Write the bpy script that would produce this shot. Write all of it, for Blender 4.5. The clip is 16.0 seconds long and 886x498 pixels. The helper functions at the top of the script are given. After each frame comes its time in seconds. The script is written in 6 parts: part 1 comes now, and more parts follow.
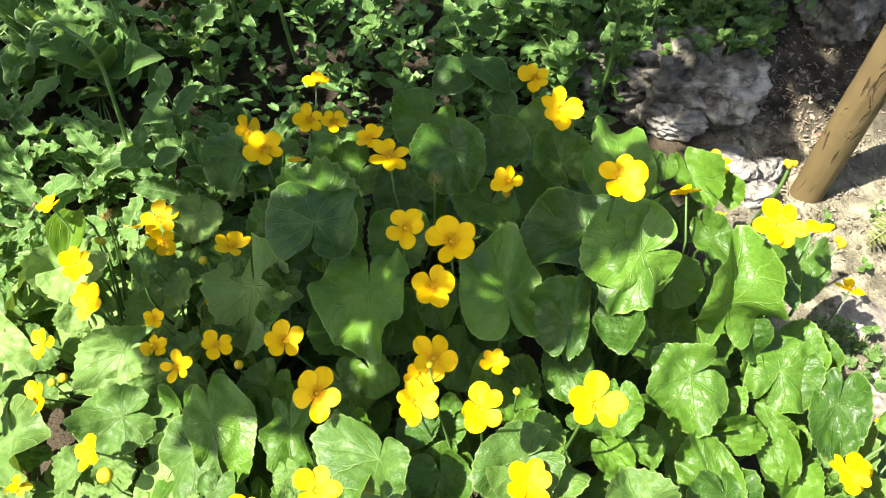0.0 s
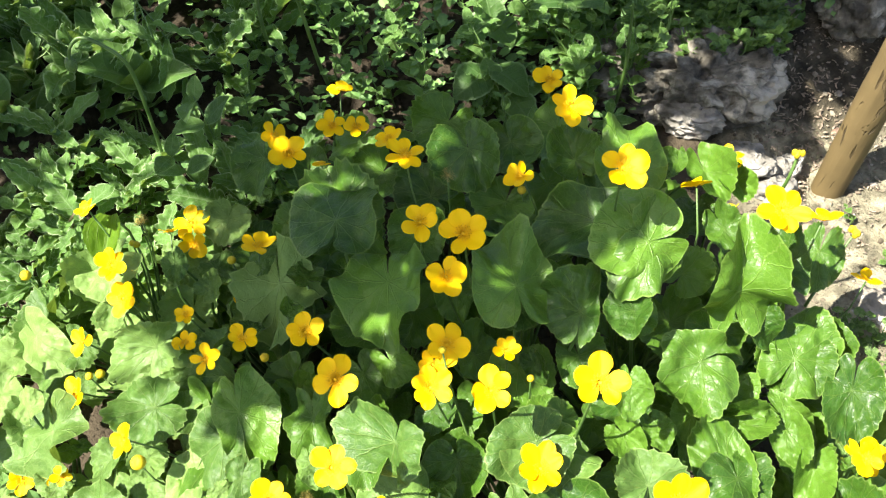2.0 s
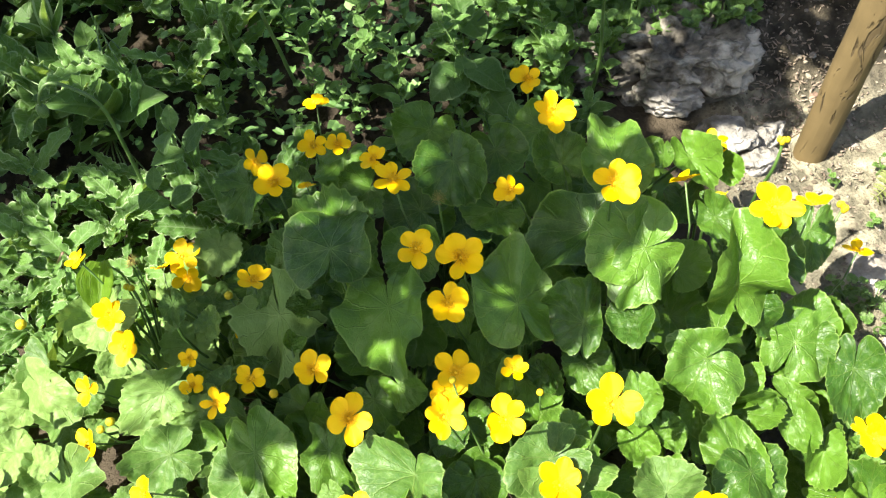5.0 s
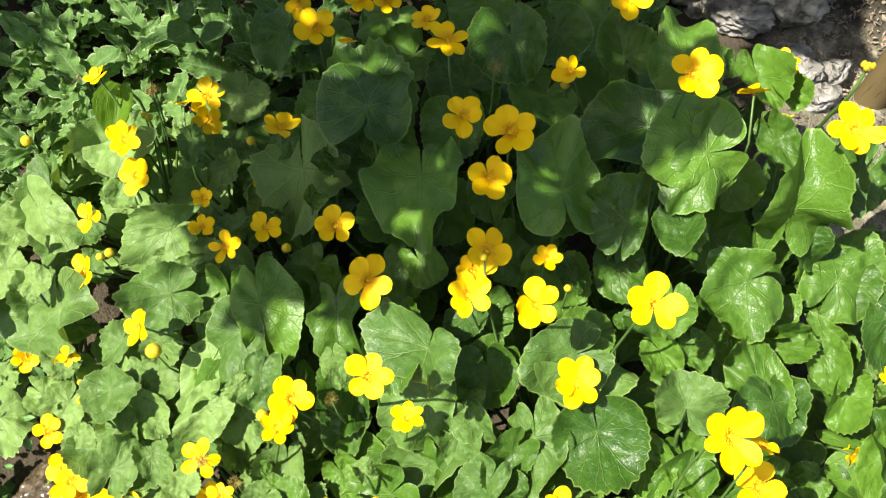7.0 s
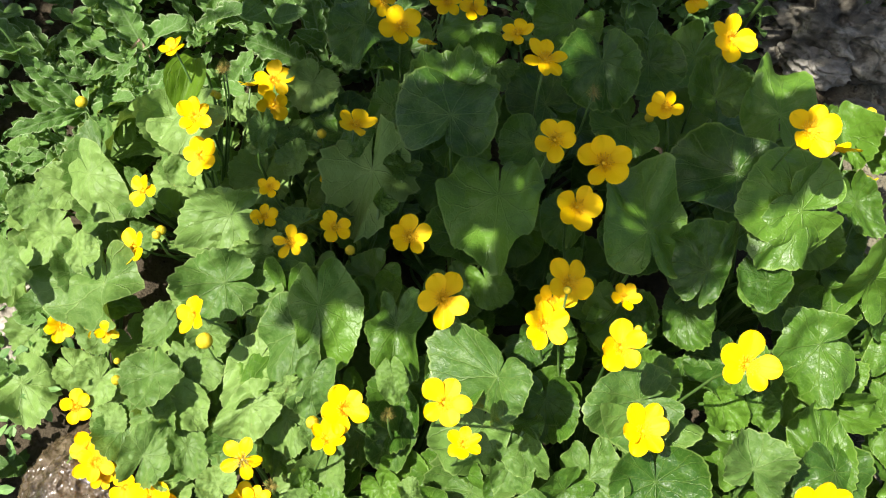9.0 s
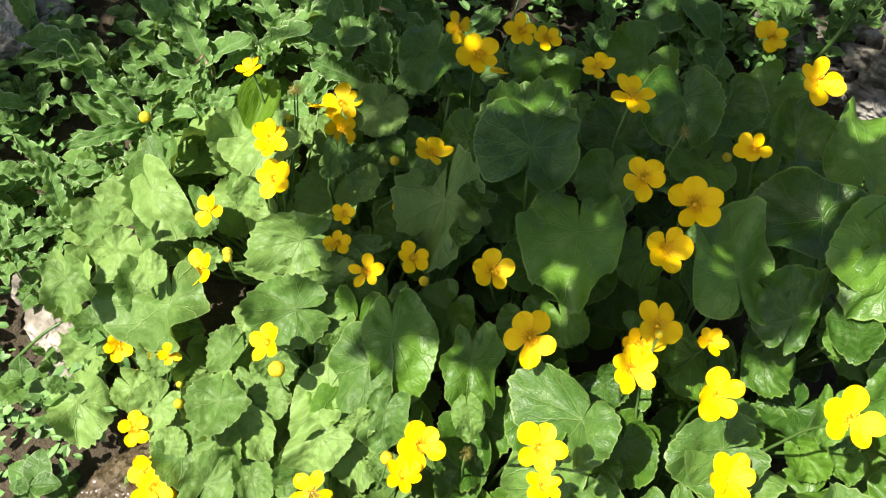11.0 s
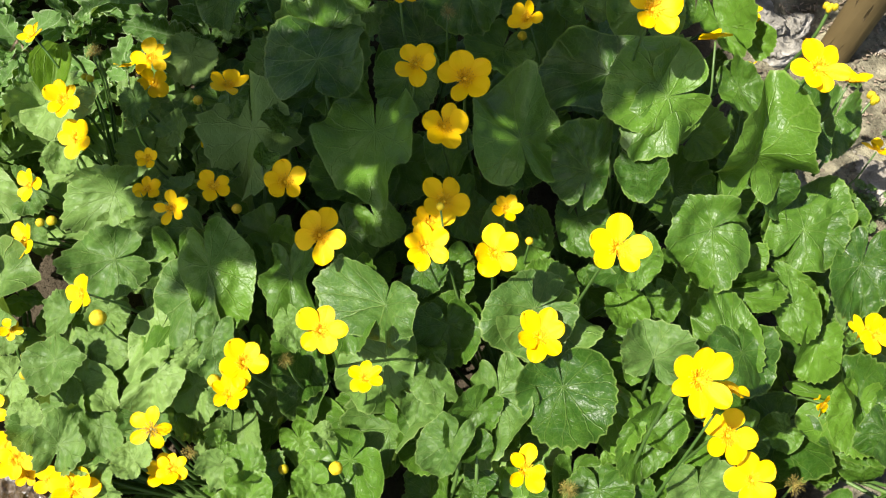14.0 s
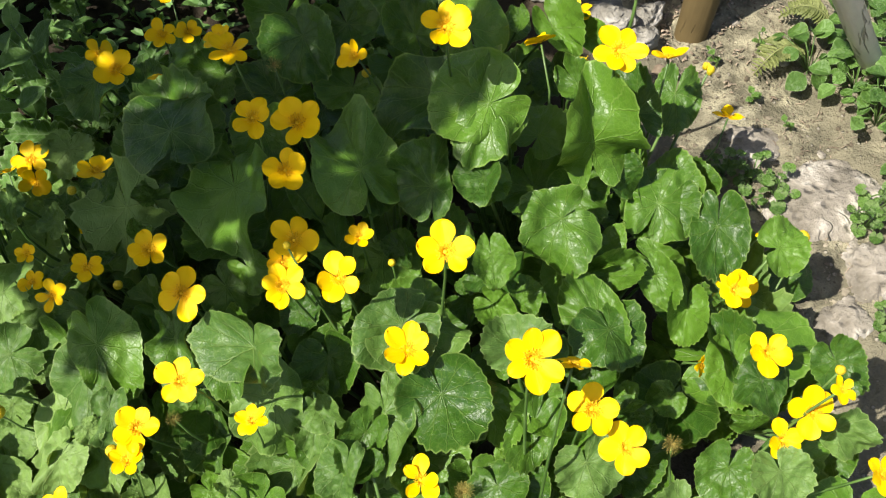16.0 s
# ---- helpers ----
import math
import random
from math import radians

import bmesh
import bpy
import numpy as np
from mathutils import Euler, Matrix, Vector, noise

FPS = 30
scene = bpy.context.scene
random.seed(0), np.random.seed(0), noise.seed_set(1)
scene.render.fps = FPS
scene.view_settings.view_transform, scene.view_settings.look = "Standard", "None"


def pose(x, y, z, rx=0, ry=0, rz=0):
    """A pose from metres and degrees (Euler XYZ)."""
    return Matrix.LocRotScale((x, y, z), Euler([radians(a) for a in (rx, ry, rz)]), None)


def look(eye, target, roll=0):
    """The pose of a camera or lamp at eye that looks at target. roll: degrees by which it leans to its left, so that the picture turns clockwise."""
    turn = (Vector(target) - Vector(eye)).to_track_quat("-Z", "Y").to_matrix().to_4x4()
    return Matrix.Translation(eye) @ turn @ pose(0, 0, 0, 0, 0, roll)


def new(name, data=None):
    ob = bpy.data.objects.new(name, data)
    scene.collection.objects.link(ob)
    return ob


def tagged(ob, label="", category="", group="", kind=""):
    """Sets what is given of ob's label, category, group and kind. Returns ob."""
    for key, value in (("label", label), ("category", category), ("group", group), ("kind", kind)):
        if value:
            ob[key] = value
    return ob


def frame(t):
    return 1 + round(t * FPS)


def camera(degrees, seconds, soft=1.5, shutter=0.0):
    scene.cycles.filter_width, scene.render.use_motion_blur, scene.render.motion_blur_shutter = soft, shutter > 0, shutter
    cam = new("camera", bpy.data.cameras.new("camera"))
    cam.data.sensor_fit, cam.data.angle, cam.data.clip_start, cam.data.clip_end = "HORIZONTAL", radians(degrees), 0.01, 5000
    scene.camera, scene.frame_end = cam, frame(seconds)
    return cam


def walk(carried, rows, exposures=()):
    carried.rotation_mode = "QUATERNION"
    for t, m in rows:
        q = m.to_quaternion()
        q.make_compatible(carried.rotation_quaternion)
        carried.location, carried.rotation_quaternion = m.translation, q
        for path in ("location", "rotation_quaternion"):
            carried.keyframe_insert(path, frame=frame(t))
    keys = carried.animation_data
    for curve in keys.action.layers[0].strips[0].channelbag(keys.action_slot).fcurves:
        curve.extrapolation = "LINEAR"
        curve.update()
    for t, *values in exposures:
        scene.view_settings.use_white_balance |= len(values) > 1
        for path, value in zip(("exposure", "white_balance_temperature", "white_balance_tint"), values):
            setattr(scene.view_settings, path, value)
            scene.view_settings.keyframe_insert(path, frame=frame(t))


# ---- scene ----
SUN_STRENGTH = 5.0
SKY_STRENGTH = 0.090
EXPOSURES = [(0.0, 1.76, 6700, 12), (3.5, 1.78, 6700, 12), (6.0, 1.72, 6700, 12), (7.0, 1.20, 6700, 12), (9.5, 1.10, 6700, 12), (12.0, 1.26, 6700, 12), (13.0, 1.02, 6700, 12), (14.5, 0.93, 6700, 12), (16.0, 0.80, 6700, 12)]

cam = camera(51.33, 16.0, soft=1.25)
PATH = [
    (0, look((0.0752, -0.3240, 0.8963), (0.0839, 0.1556, 0.2560), -3.01)),
    (0.5, look((0.0814, -0.3311, 0.9031), (0.0793, 0.1538, 0.2669), -4.31)),
    (1, look((0.0875, -0.3419, 0.9077), (0.0803, 0.1493, 0.2763), -5.16)),
    (1.5, look((0.0859, -0.3533, 0.9070), (0.0697, 0.1420, 0.2790), -6.52)),
    (2, look((0.0999, -0.3610, 0.9034), (0.0708, 0.1345, 0.2760), -7.49)),
    (2.5, look((0.1077, -0.3671, 0.9139), (0.0704, 0.1312, 0.2892), -8.21)),
    (3, look((0.1088, -0.3373, 0.9251), (0.0745, 0.1529, 0.2939), -9.44)),
    (3.5, look((0.0900, -0.3318, 0.9460), (0.0643, 0.1460, 0.3049), -10.30)),
    (3.7, look((0.0965, -0.3326, 0.9476), (0.0696, 0.1407, 0.3032), -11.60)),
    (5.8, look((0.0855, -0.2845, 0.9206), (0.0677, 0.1557, 0.2528), -12.33)),
    (6, look((0.0761, -0.2794, 0.9065), (0.0480, 0.1414, 0.2267), -11.82)),
    (6.5, look((0.0574, -0.2870, 0.8968), (0.0288, 0.1133, 0.2047), -7.25)),
    (7, look((0.0521, -0.3149, 0.8820), (0.0347, 0.0880, 0.1911), -3.31)),
    (7.5, look((0.0384, -0.3200, 0.8740), (0.0381, 0.0710, 0.1761), 1.24)),
    (8, look((0.0259, -0.3117, 0.8751), (0.0203, 0.0824, 0.1790), 2.02)),
    (8.5, look((0.0007, -0.3065, 0.8744), (-0.0031, 0.0927, 0.1812), 3.86)),
    (9, look((-0.0225, -0.2901, 0.8695), (-0.0231, 0.1107, 0.1772), 5.91)),
    (9.5, look((-0.0564, -0.2795, 0.8605), (-0.0583, 0.1231, 0.1692), 7.49)),
    (9.7, look((-0.0683, -0.2747, 0.8603), (-0.0710, 0.1265, 0.1683), 8.09)),
    (11.8, look((-0.0875, -0.2883, 0.8605), (-0.0866, 0.1303, 0.1787), 7.72)),
    (12, look((-0.0809, -0.2926, 0.8550), (-0.0762, 0.1241, 0.1721), 7.66)),
    (12.5, look((-0.0512, -0.3056, 0.8339), (-0.0414, 0.1026, 0.1460), 6.88)),
    (13, look((-0.0073, -0.3122, 0.8301), (0.0078, 0.0857, 0.1362), 5.30)),
    (13.5, look((0.0282, -0.3194, 0.8359), (0.0536, 0.0771, 0.1415), 3.23)),
    (14, look((0.0603, -0.3264, 0.8436), (0.0692, 0.0692, 0.1484), -1.49)),
    (14.5, look((0.0857, -0.3343, 0.8465), (0.0911, 0.0679, 0.1551), -4.25)),
    (15, look((0.1335, -0.3432, 0.8439), (0.1307, 0.0635, 0.1550), -8.03)),
    (15.5, look((0.1545, -0.3560, 0.8470), (0.1513, 0.0623, 0.1651), -10.69)),
    (16, look((0.1660, -0.3715, 0.8568), (0.1801, 0.0578, 0.1819), -11.73)),
]
walk(cam, PATH, EXPOSURES)

# ---- light ----
SUN = Vector((-0.4775, -0.193, 0.857))
world = bpy.data.worlds.new("sky")
scene.world = world
world.use_nodes = True
_wn = world.node_tree.nodes
_sky = _wn.new("ShaderNodeTexSky")
_sky.sky_type, _sky.sun_disc = "NISHITA", False
_sky.air_density, _sky.dust_density, _sky.ozone_density = 0.75, 2.0, 0.4
_sky.sun_elevation = math.asin(SUN.z)
_sky.sun_rotation = math.atan2(SUN.x, SUN.y)
world.node_tree.links.new(_sky.outputs[0], _wn["Background"].inputs[0])
_wn["Background"].inputs[1].default_value = SKY_STRENGTH
sun = new("sun", bpy.data.lights.new("sun", "SUN"))
sun.data.energy, sun.data.angle, sun.data.color = SUN_STRENGTH, radians(0.5), (1.0, 0.965, 0.89)
sun.matrix_world = look(SUN * 6, (0, 0, 0))


# ---- materials ----
class Nodes:
    """A short hand for node trees."""

    def __init__(self, name):
        self.mat = bpy.data.materials.new(name)
        self.mat.use_nodes = True
        self.tree = self.mat.node_tree
        self.tree.nodes.clear()
        self.out = self.tree.nodes.new("ShaderNodeOutputMaterial")

    def add(self, kind, ins=None, **props):
        n = self.tree.nodes.new("ShaderNode" + kind)
        for k, v in props.items():
            setattr(n, k, v)
        for k, v in (ins or {}).items():
            self.put(n.inputs[k], v)
        return n

    def put(self, socket, v):
        if isinstance(v, bpy.types.NodeSocket):
            self.tree.links.new(v, socket)
        elif isinstance(v, bpy.types.Node):
            self.tree.links.new(v.outputs[0], socket)
        elif isinstance(v, tuple) and len(v) == 3 and socket.type == "RGBA":
            socket.default_value = (*v, 1)
        else:
            socket.default_value = v

    def math(self, op, a, b=0.0, c=None):
        n = self.add("Math", {0: a, 1: b}, operation=op)
        if c is not None:
            self.put(n.inputs[2], c)
        return n.outputs[0]

    def mix(self, f, a, b):
        n = self.add("MixRGB", {"Fac": f, "Color1": a, "Color2": b})
        return n.outputs[0]

    def band(self, v, lo, hi, to_lo=0.0, to_hi=1.0):
        n = self.add("MapRange", {"Value": v, 1: lo, 2: hi, 3: to_lo, 4: to_hi}, interpolation_type="SMOOTHSTEP")
        return n.outputs[0]

    def noise(self, vec, scale, detail=3.0, rough=0.55):
        n = self.add("TexNoise", {"Scale": scale, "Detail": detail, "Roughness": rough})
        self.put(n.inputs["Vector"], vec)
        return n.outputs[0]

    def bump(self, h, strength, dist):
        return self.add("Bump", {"Height": h, "Strength": strength, "Distance": dist}).outputs[0]

    def finish(self, shader):
        self.put(self.out.inputs["Surface"], shader)
        return self.mat


def leafy(name, dark, light, vein, rough=0.34, through_light=0.25, veins=11, spec=0.5, glow=(0.30, 0.42, 0.03), pinnate=0.0):
    """A living leaf: mottled green, paler veins spreading from the stalk, some light passing through."""
    n = Nodes(name)
    uv = n.add("UVMap").outputs[0]
    sep = n.add("SeparateXYZ", {0: uv})
    obj = n.add("TexCoord").outputs["Object"]
    geo = n.add("NewGeometry")
    rnd = n.add("ObjectInfo").outputs["Random"]
    isl = geo.outputs["Random Per Island"]
    wob = n.noise(uv, 6.0, 2.0)
    if pinnate:
        # a midrib with side veins that slant towards the tip
        off = n.math("ABSOLUTE", n.math("SUBTRACT", sep.outputs[0], 0.5))
        slant = n.math("SUBTRACT", n.math("MULTIPLY", sep.outputs[1], float(veins)), n.math("MULTIPLY", off, 0.9 / pinnate))
        side = n.math("ABSOLUTE", n.math("SUBTRACT", n.math("FRACT", n.math("ADD", slant, n.math("MULTIPLY", wob, 0.3))), 0.5))
        main = n.math("MAXIMUM", n.band(off, 0.0, pinnate * 0.12, 1.0, 0.0), n.band(side, 0.0, 0.10, 0.7, 0.0))
        rim = n.math("MULTIPLY", n.band(off, pinnate * 0.84, pinnate * 0.97), 1.6)
    else:
        # veins that spread from the stalk and fork halfway out
        ang = n.math("ADD", n.math("MULTIPLY", sep.outputs[0], float(veins)), n.math("MULTIPLY", wob, 0.30))
        apart = n.math("MULTIPLY", n.math("MAXIMUM", n.math("SUBTRACT", sep.outputs[1], 0.45), 0.0), 0.45)
        near_vein = n.math("ABSOLUTE", n.math("SUBTRACT", n.math("FRACT", ang), 0.5))
        d = n.math("MULTIPLY", n.math("ABSOLUTE", n.math("SUBTRACT", near_vein, apart)), sep.outputs[1])
        main = n.band(d, 0.0, 0.026, 1.0, 0.0)
        rim = n.math("MULTIPLY", n.band(sep.outputs[1], 0.96, 0.985), 0.9)
    fine = n.add("TexVoronoi", {"Vector": obj, "Scale": 11.0}, feature="DISTANCE_TO_EDGE").outputs[0]
    net = n.band(fine, 0.0, 0.09, 1.0, 0.0)
    grain = n.noise(obj, 5.0, 4.0)
    tone = n.math("ADD", n.math("MULTIPLY", grain, 0.50), n.math("MULTIPLY", n.math("ADD", rnd, n.math("MULTIPLY", isl, 0.4)), 0.46))
    col = n.mix(n.band(tone, 0.2, 0.85), dark, light)
    col = n.mix(n.math("MULTIPLY", main, 0.20), col, vein)
    col = n.mix(n.math("MULTIPLY", net, 0.10), col, vein)
    col = n.mix(n.math("MULTIPLY", rim, 0.4), col, vein)
    h = n.math("ADD", n.math("MULTIPLY", main, -0.20), n.math("ADD", n.math("MULTIPLY", net, -0.05), n.math("ADD", n.math("MULTIPLY", grain, 0.5), n.math("MULTIPLY", n.noise(obj, 17.0, 2.0), 0.14))))
    h = n.math("ADD", h, n.math("MULTIPLY", n.noise(obj, 2.3, 1.0), 2.0))
    nor = n.bump(h, 0.7, 0.0034)
    rgh = n.math("ADD", n.math("MULTIPLY", n.noise(obj, 9.0), 0.22), rough - 0.08)
    p = n.add("BsdfPrincipled", {"Base Color": col, "Roughness": rgh, "Normal": nor, "Specular IOR Level": spec})
    back = n.mix(0.55, col, glow)
    t = n.add("BsdfTranslucent", {"Color": back, "Normal": nor})
    return n.finish(n.add("MixShader", {0: through_light, 1: p, 2: t}).outputs[0])


def petal_paint(name, inner, outer, through_light):
    n = Nodes(name)
    uv = n.add("UVMap").outputs[0]
    sep = n.add("SeparateXYZ", {0: uv})
    rnd = n.add("ObjectInfo").outputs["Random"]
    streak = n.noise(n.add("Mapping", {0: uv, "Scale": (26.0, 1.6, 1.0)}).outputs[0], 1.0, 2.0)
    f = n.math("ADD", n.band(sep.outputs[1], 0.02, 0.42), n.math("MULTIPLY", n.math("SUBTRACT", streak, 0.5), 0.35))
    col = n.mix(n.math("MULTIPLY", rnd, 0.25), n.mix(f, inner, outer), (0.90, 0.52, 0.0))
    nor = n.bump(streak, 0.25, 0.0012)
    p = n.add("BsdfPrincipled", {"Base Color": col, "Roughness": 0.5, "Normal": nor, "Specular IOR Level": 0.18})
    t = n.add("BsdfTranslucent", {"Color": col})
    return n.finish(n.add("MixShader", {0: through_light, 1: p, 2: t}).outputs[0])


def plain(name, a, b, scale, rough=0.6, bump=0.4, dist=0.002, spec=0.4, detail=4.0):
    n = Nodes(name)
    obj = n.add("TexCoord").outputs["Object"]
    rnd = n.add("ObjectInfo").outputs["Random"]
    isl = n.add("NewGeometry").outputs["Random Per Island"]
    g = n.noise(obj, scale, detail)
    f = n.math("ADD", g, n.math("MULTIPLY", n.math("SUBTRACT", n.math("ADD", rnd, isl), 1.0), 0.3))
    col = n.mix(n.band(f, 0.25, 0.75), a, b)
    p = n.add("BsdfPrincipled", {"Base Color": col, "Roughness": rough, "Normal": n.bump(g, bump, dist), "Specular IOR Level": spec})
    return n.finish(p.outputs[0])


def soil_paint():
    n = Nodes("dry_soil")
    obj = n.add("TexCoord").outputs["Object"]
    big, mid, fine = n.noise(obj, 5.0, 3.0), n.noise(obj, 38.0, 5.0), n.noise(obj, 190.0, 4.0, 0.7)
    col = n.mix(n.band(mid, 0.35, 0.7), (0.12, 0.111, 0.075), (0.43, 0.396, 0.268))
    col = n.mix(n.band(big, 0.42, 0.62), col, (0.205, 0.188, 0.128))
    grit = n.add("TexVoronoi", {"Vector": obj, "Scale": 120.0})
    speck = n.band(grit.outputs[0], 0.18, 0.30, 1.0, 0.0)
    chance = n.band(n.add("SeparateColor", {0: grit.outputs[1]}).outputs[0], 0.72, 0.76)
    col = n.mix(n.math("MULTIPLY", n.math("MULTIPLY", speck, chance), 0.7), col, (0.46, 0.42, 0.34))
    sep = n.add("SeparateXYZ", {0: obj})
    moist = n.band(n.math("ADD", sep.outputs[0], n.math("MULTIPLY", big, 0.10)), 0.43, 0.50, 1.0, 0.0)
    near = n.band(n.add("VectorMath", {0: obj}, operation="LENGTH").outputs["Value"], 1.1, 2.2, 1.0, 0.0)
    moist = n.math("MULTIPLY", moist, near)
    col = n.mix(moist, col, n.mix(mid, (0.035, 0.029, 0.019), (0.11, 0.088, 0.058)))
    # soil colour turns darker brown towards the back
    back_dark = n.band(n.math("ADD", sep.outputs[1], n.math("MULTIPLY", big, 0.14)), 0.50, 0.58)
    col = n.mix(n.math("MULTIPLY", n.math("MULTIPLY", back_dark, near), 0.85), col, n.mix(n.band(mid, 0.4, 0.7), (0.022, 0.018, 0.012), (0.065, 0.051, 0.034)))
    col = n.mix(n.math("MULTIPLY", n.math("SUBTRACT", 1.0, near), 0.85), col, n.mix(big, (0.07, 0.058, 0.036), (0.20, 0.165, 0.11)))
    h = n.math("ADD", n.math("MULTIPLY", mid, 0.8), n.math("ADD", n.math("MULTIPLY", fine, 0.6), n.math("MULTIPLY", n.math("MULTIPLY", speck, chance), 0.4)))
    p = n.add("BsdfPrincipled", {"Base Color": col, "Roughness": 0.95, "Normal": n.bump(h, 1.0, 0.010), "Specular IOR Level": 0.15})
    return n.finish(p.outputs[0])


def stone_paint(name, dark, mid_tone, pale, rough=0.85, wet=0.0):
    n = Nodes(name)
    obj = n.add("TexCoord").outputs["Object"]
    a, b = n.noise(obj, 16.0, 6.0, 0.62), n.noise(obj, 70.0, 5.0, 0.65)
    col = n.mix(n.band(a, 0.36, 0.52), dark, mid_tone)
    col = n.mix(n.band(n.math("ADD", a, n.math("MULTIPLY", b, 0.35)), 0.66, 0.82), col, pale)
    pit = n.add("TexVoronoi", {"Vector": obj, "Scale": 62.0}).outputs[0]
    hole = n.band(pit, 0.08, 0.42)
    warp = n.add("MixRGB", {"Fac": 0.12, "Color1": obj, "Color2": n.add("TexNoise", {"Vector": obj, "Scale": 14.0, "Detail": 3.0}).outputs[1]}).outputs[0]
    split = n.add("TexVoronoi", {"Vector": n.add("Mapping", {0: warp, "Scale": (0.8, 0.8, 3.2)}).outputs[0], "Scale": 10.0}, feature="DISTANCE_TO_EDGE").outputs[0]
    fissure = n.math("MULTIPLY", n.band(split, 0.0, 0.045, 1.0, 0.0), n.band(n.noise(obj, 9.0, 2.0), 0.42, 0.60))
    col = n.mix(n.math("MULTIPLY", fissure, 0.35), col, dark)
    h = n.math("SUBTRACT", n.math("ADD", n.math("MULTIPLY", hole, 0.7), n.math("ADD", b, a)), n.math("MULTIPLY", fissure, 0.3))
    nor = n.bump(h, 0.9, 0.007)
    p = n.add("BsdfPrincipled", {"Base Color": col, "Roughness": rough, "Normal": nor, "Specular IOR Level": 0.3})
    if wet:
        p.inputs["Coat Weight"].default_value = wet
        p.inputs["Coat Roughness"].default_value = 0.15
        n.put(p.inputs["Coat Normal"], n.bump(n.noise(obj, 85.0, 2.0, 0.6), 1.0, 0.0075))
    return n.finish(p.outputs[0])


def wood_paint(name, dark, light, rough=0.8):
    n = Nodes(name)
    obj = n.add("TexCoord").outputs["Object"]
    long = n.add("Mapping", {0: obj, "Scale": (60.0, 60.0, 5.0)}).outputs[0]
    g, k = n.noise(long, 1.0, 5.0, 0.6), n.noise(obj, 22.0, 4.0, 0.6)
    wander = n.add("MixRGB", {"Fac": 0.05, "Color1": obj, "Color2": n.add("TexNoise", {"Vector": obj, "Scale": 9.0}).outputs[1]}).outputs[0]
    crack = n.band(n.noise(n.add("Mapping", {0: wander, "Scale": (130.0, 130.0, 9.0)}).outputs[0], 1.0, 3.0), 0.60, 0.665)
    col = n.mix(n.math("ADD", n.math("MULTIPLY", g, 0.45), n.math("MULTIPLY", k, 0.6)), dark, light)
    col = n.mix(n.math("MULTIPLY", crack, 0.5), col, (0.05, 0.036, 0.02))
    h = n.math("SUBTRACT", n.math("ADD", n.math("MULTIPLY", g, 0.5), n.math("MULTIPLY", k, 0.4)), n.math("MULTIPLY", crack, 1.2))
    p = n.add("BsdfPrincipled", {"Base Color": col, "Roughness": rough, "Normal": n.bump(h, 0.9, 0.004), "Specular IOR Level": 0.3})
    return n.finish(p.outputs[0])


# pale and mid greens: matter leaves, with sunlight at left and front mixed into their colour
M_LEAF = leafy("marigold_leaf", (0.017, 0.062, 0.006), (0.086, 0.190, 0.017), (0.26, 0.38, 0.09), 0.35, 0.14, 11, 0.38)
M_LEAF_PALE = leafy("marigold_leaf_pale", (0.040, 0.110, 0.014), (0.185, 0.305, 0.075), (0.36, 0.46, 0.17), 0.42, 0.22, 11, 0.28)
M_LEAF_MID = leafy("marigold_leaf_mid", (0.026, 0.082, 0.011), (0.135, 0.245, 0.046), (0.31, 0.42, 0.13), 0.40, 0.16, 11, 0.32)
M_LEAF_YOUNG = leafy("marigold_leaf_young", (0.08, 0.18, 0.008), (0.13, 0.26, 0.015), (0.25, 0.36, 0.05), 0.45, 0.5, 11, 0.3)
M_STALK = plain("green_stalk", (0.05, 0.11, 0.02), (0.13, 0.22, 0.06), 30.0, 0.4)
M_PETAL = petal_paint("petal_yellow", (0.93, 0.525, 0.0), (0.96, 0.625, 0.0), 0.14)
M_BUD = plain("yellow_bud", (0.50, 0.40, 0.01), (0.85, 0.60, 0.02), 90.0, 0.45)
M_STAMEN = plain("stamen_yellow", (0.80, 0.43, 0.0), (0.94, 0.64, 0.02), 60.0, 0.6)
M_SEED = plain("seed_head", (0.20, 0.17, 0.03), (0.42, 0.33, 0.08), 80.0, 0.7)
M_WEED = leafy("weed_leaf", (0.045, 0.12, 0.020), (0.135, 0.27, 0.062), (0.52, 0.64, 0.36), 0.60, 0.40, 9, 0.2, (0.34, 0.48, 0.05), 0.2)
M_HERB = leafy("herb_leaf", (0.042, 0.12, 0.018), (0.145, 0.285, 0.066), (0.38, 0.50, 0.24), 0.55, 0.38, 7, 0.22, (0.30, 0.44, 0.05), 0.25)
M_BROAD = leafy("broad_leaf", (0.035, 0.10, 0.018), (0.10, 0.20, 0.045), (0.26, 0.38, 0.16), 0.45, 0.36, 6, 0.3, (0.30, 0.44, 0.04), 0.25)
M_CREEP = leafy("creeper_leaf", (0.04, 0.105, 0.016), (0.12, 0.24, 0.045), (0.22, 0.32, 0.12), 0.42, 0.26, 7, 0.4, (0.30, 0.42, 0.04), 0.25)
M_MAT = plain("mat_leaf", (0.032, 0.095, 0.018), (0.145, 0.275, 0.075), 60.0, 0.5, 0.1)
M_FERN = leafy("fern_frond", (0.11, 0.14, 0.035), (0.24, 0.27, 0.09), (0.30, 0.32, 0.12), 0.6, 0.25, 5)
M_SOIL = soil_paint()
M_ROCK = stone_paint("pitted_limestone", (0.045, 0.041, 0.031), (0.165, 0.152, 0.118), (0.42, 0.40, 0.33))
M_PALE = stone_paint("pale_stone", (0.15, 0.135, 0.105), (0.27, 0.245, 0.20), (0.45, 0.42, 0.36))
M_WHITE = stone_paint("whitish_stone", (0.13, 0.122, 0.10), (0.26, 0.247, 0.21), (0.44, 0.42, 0.375))
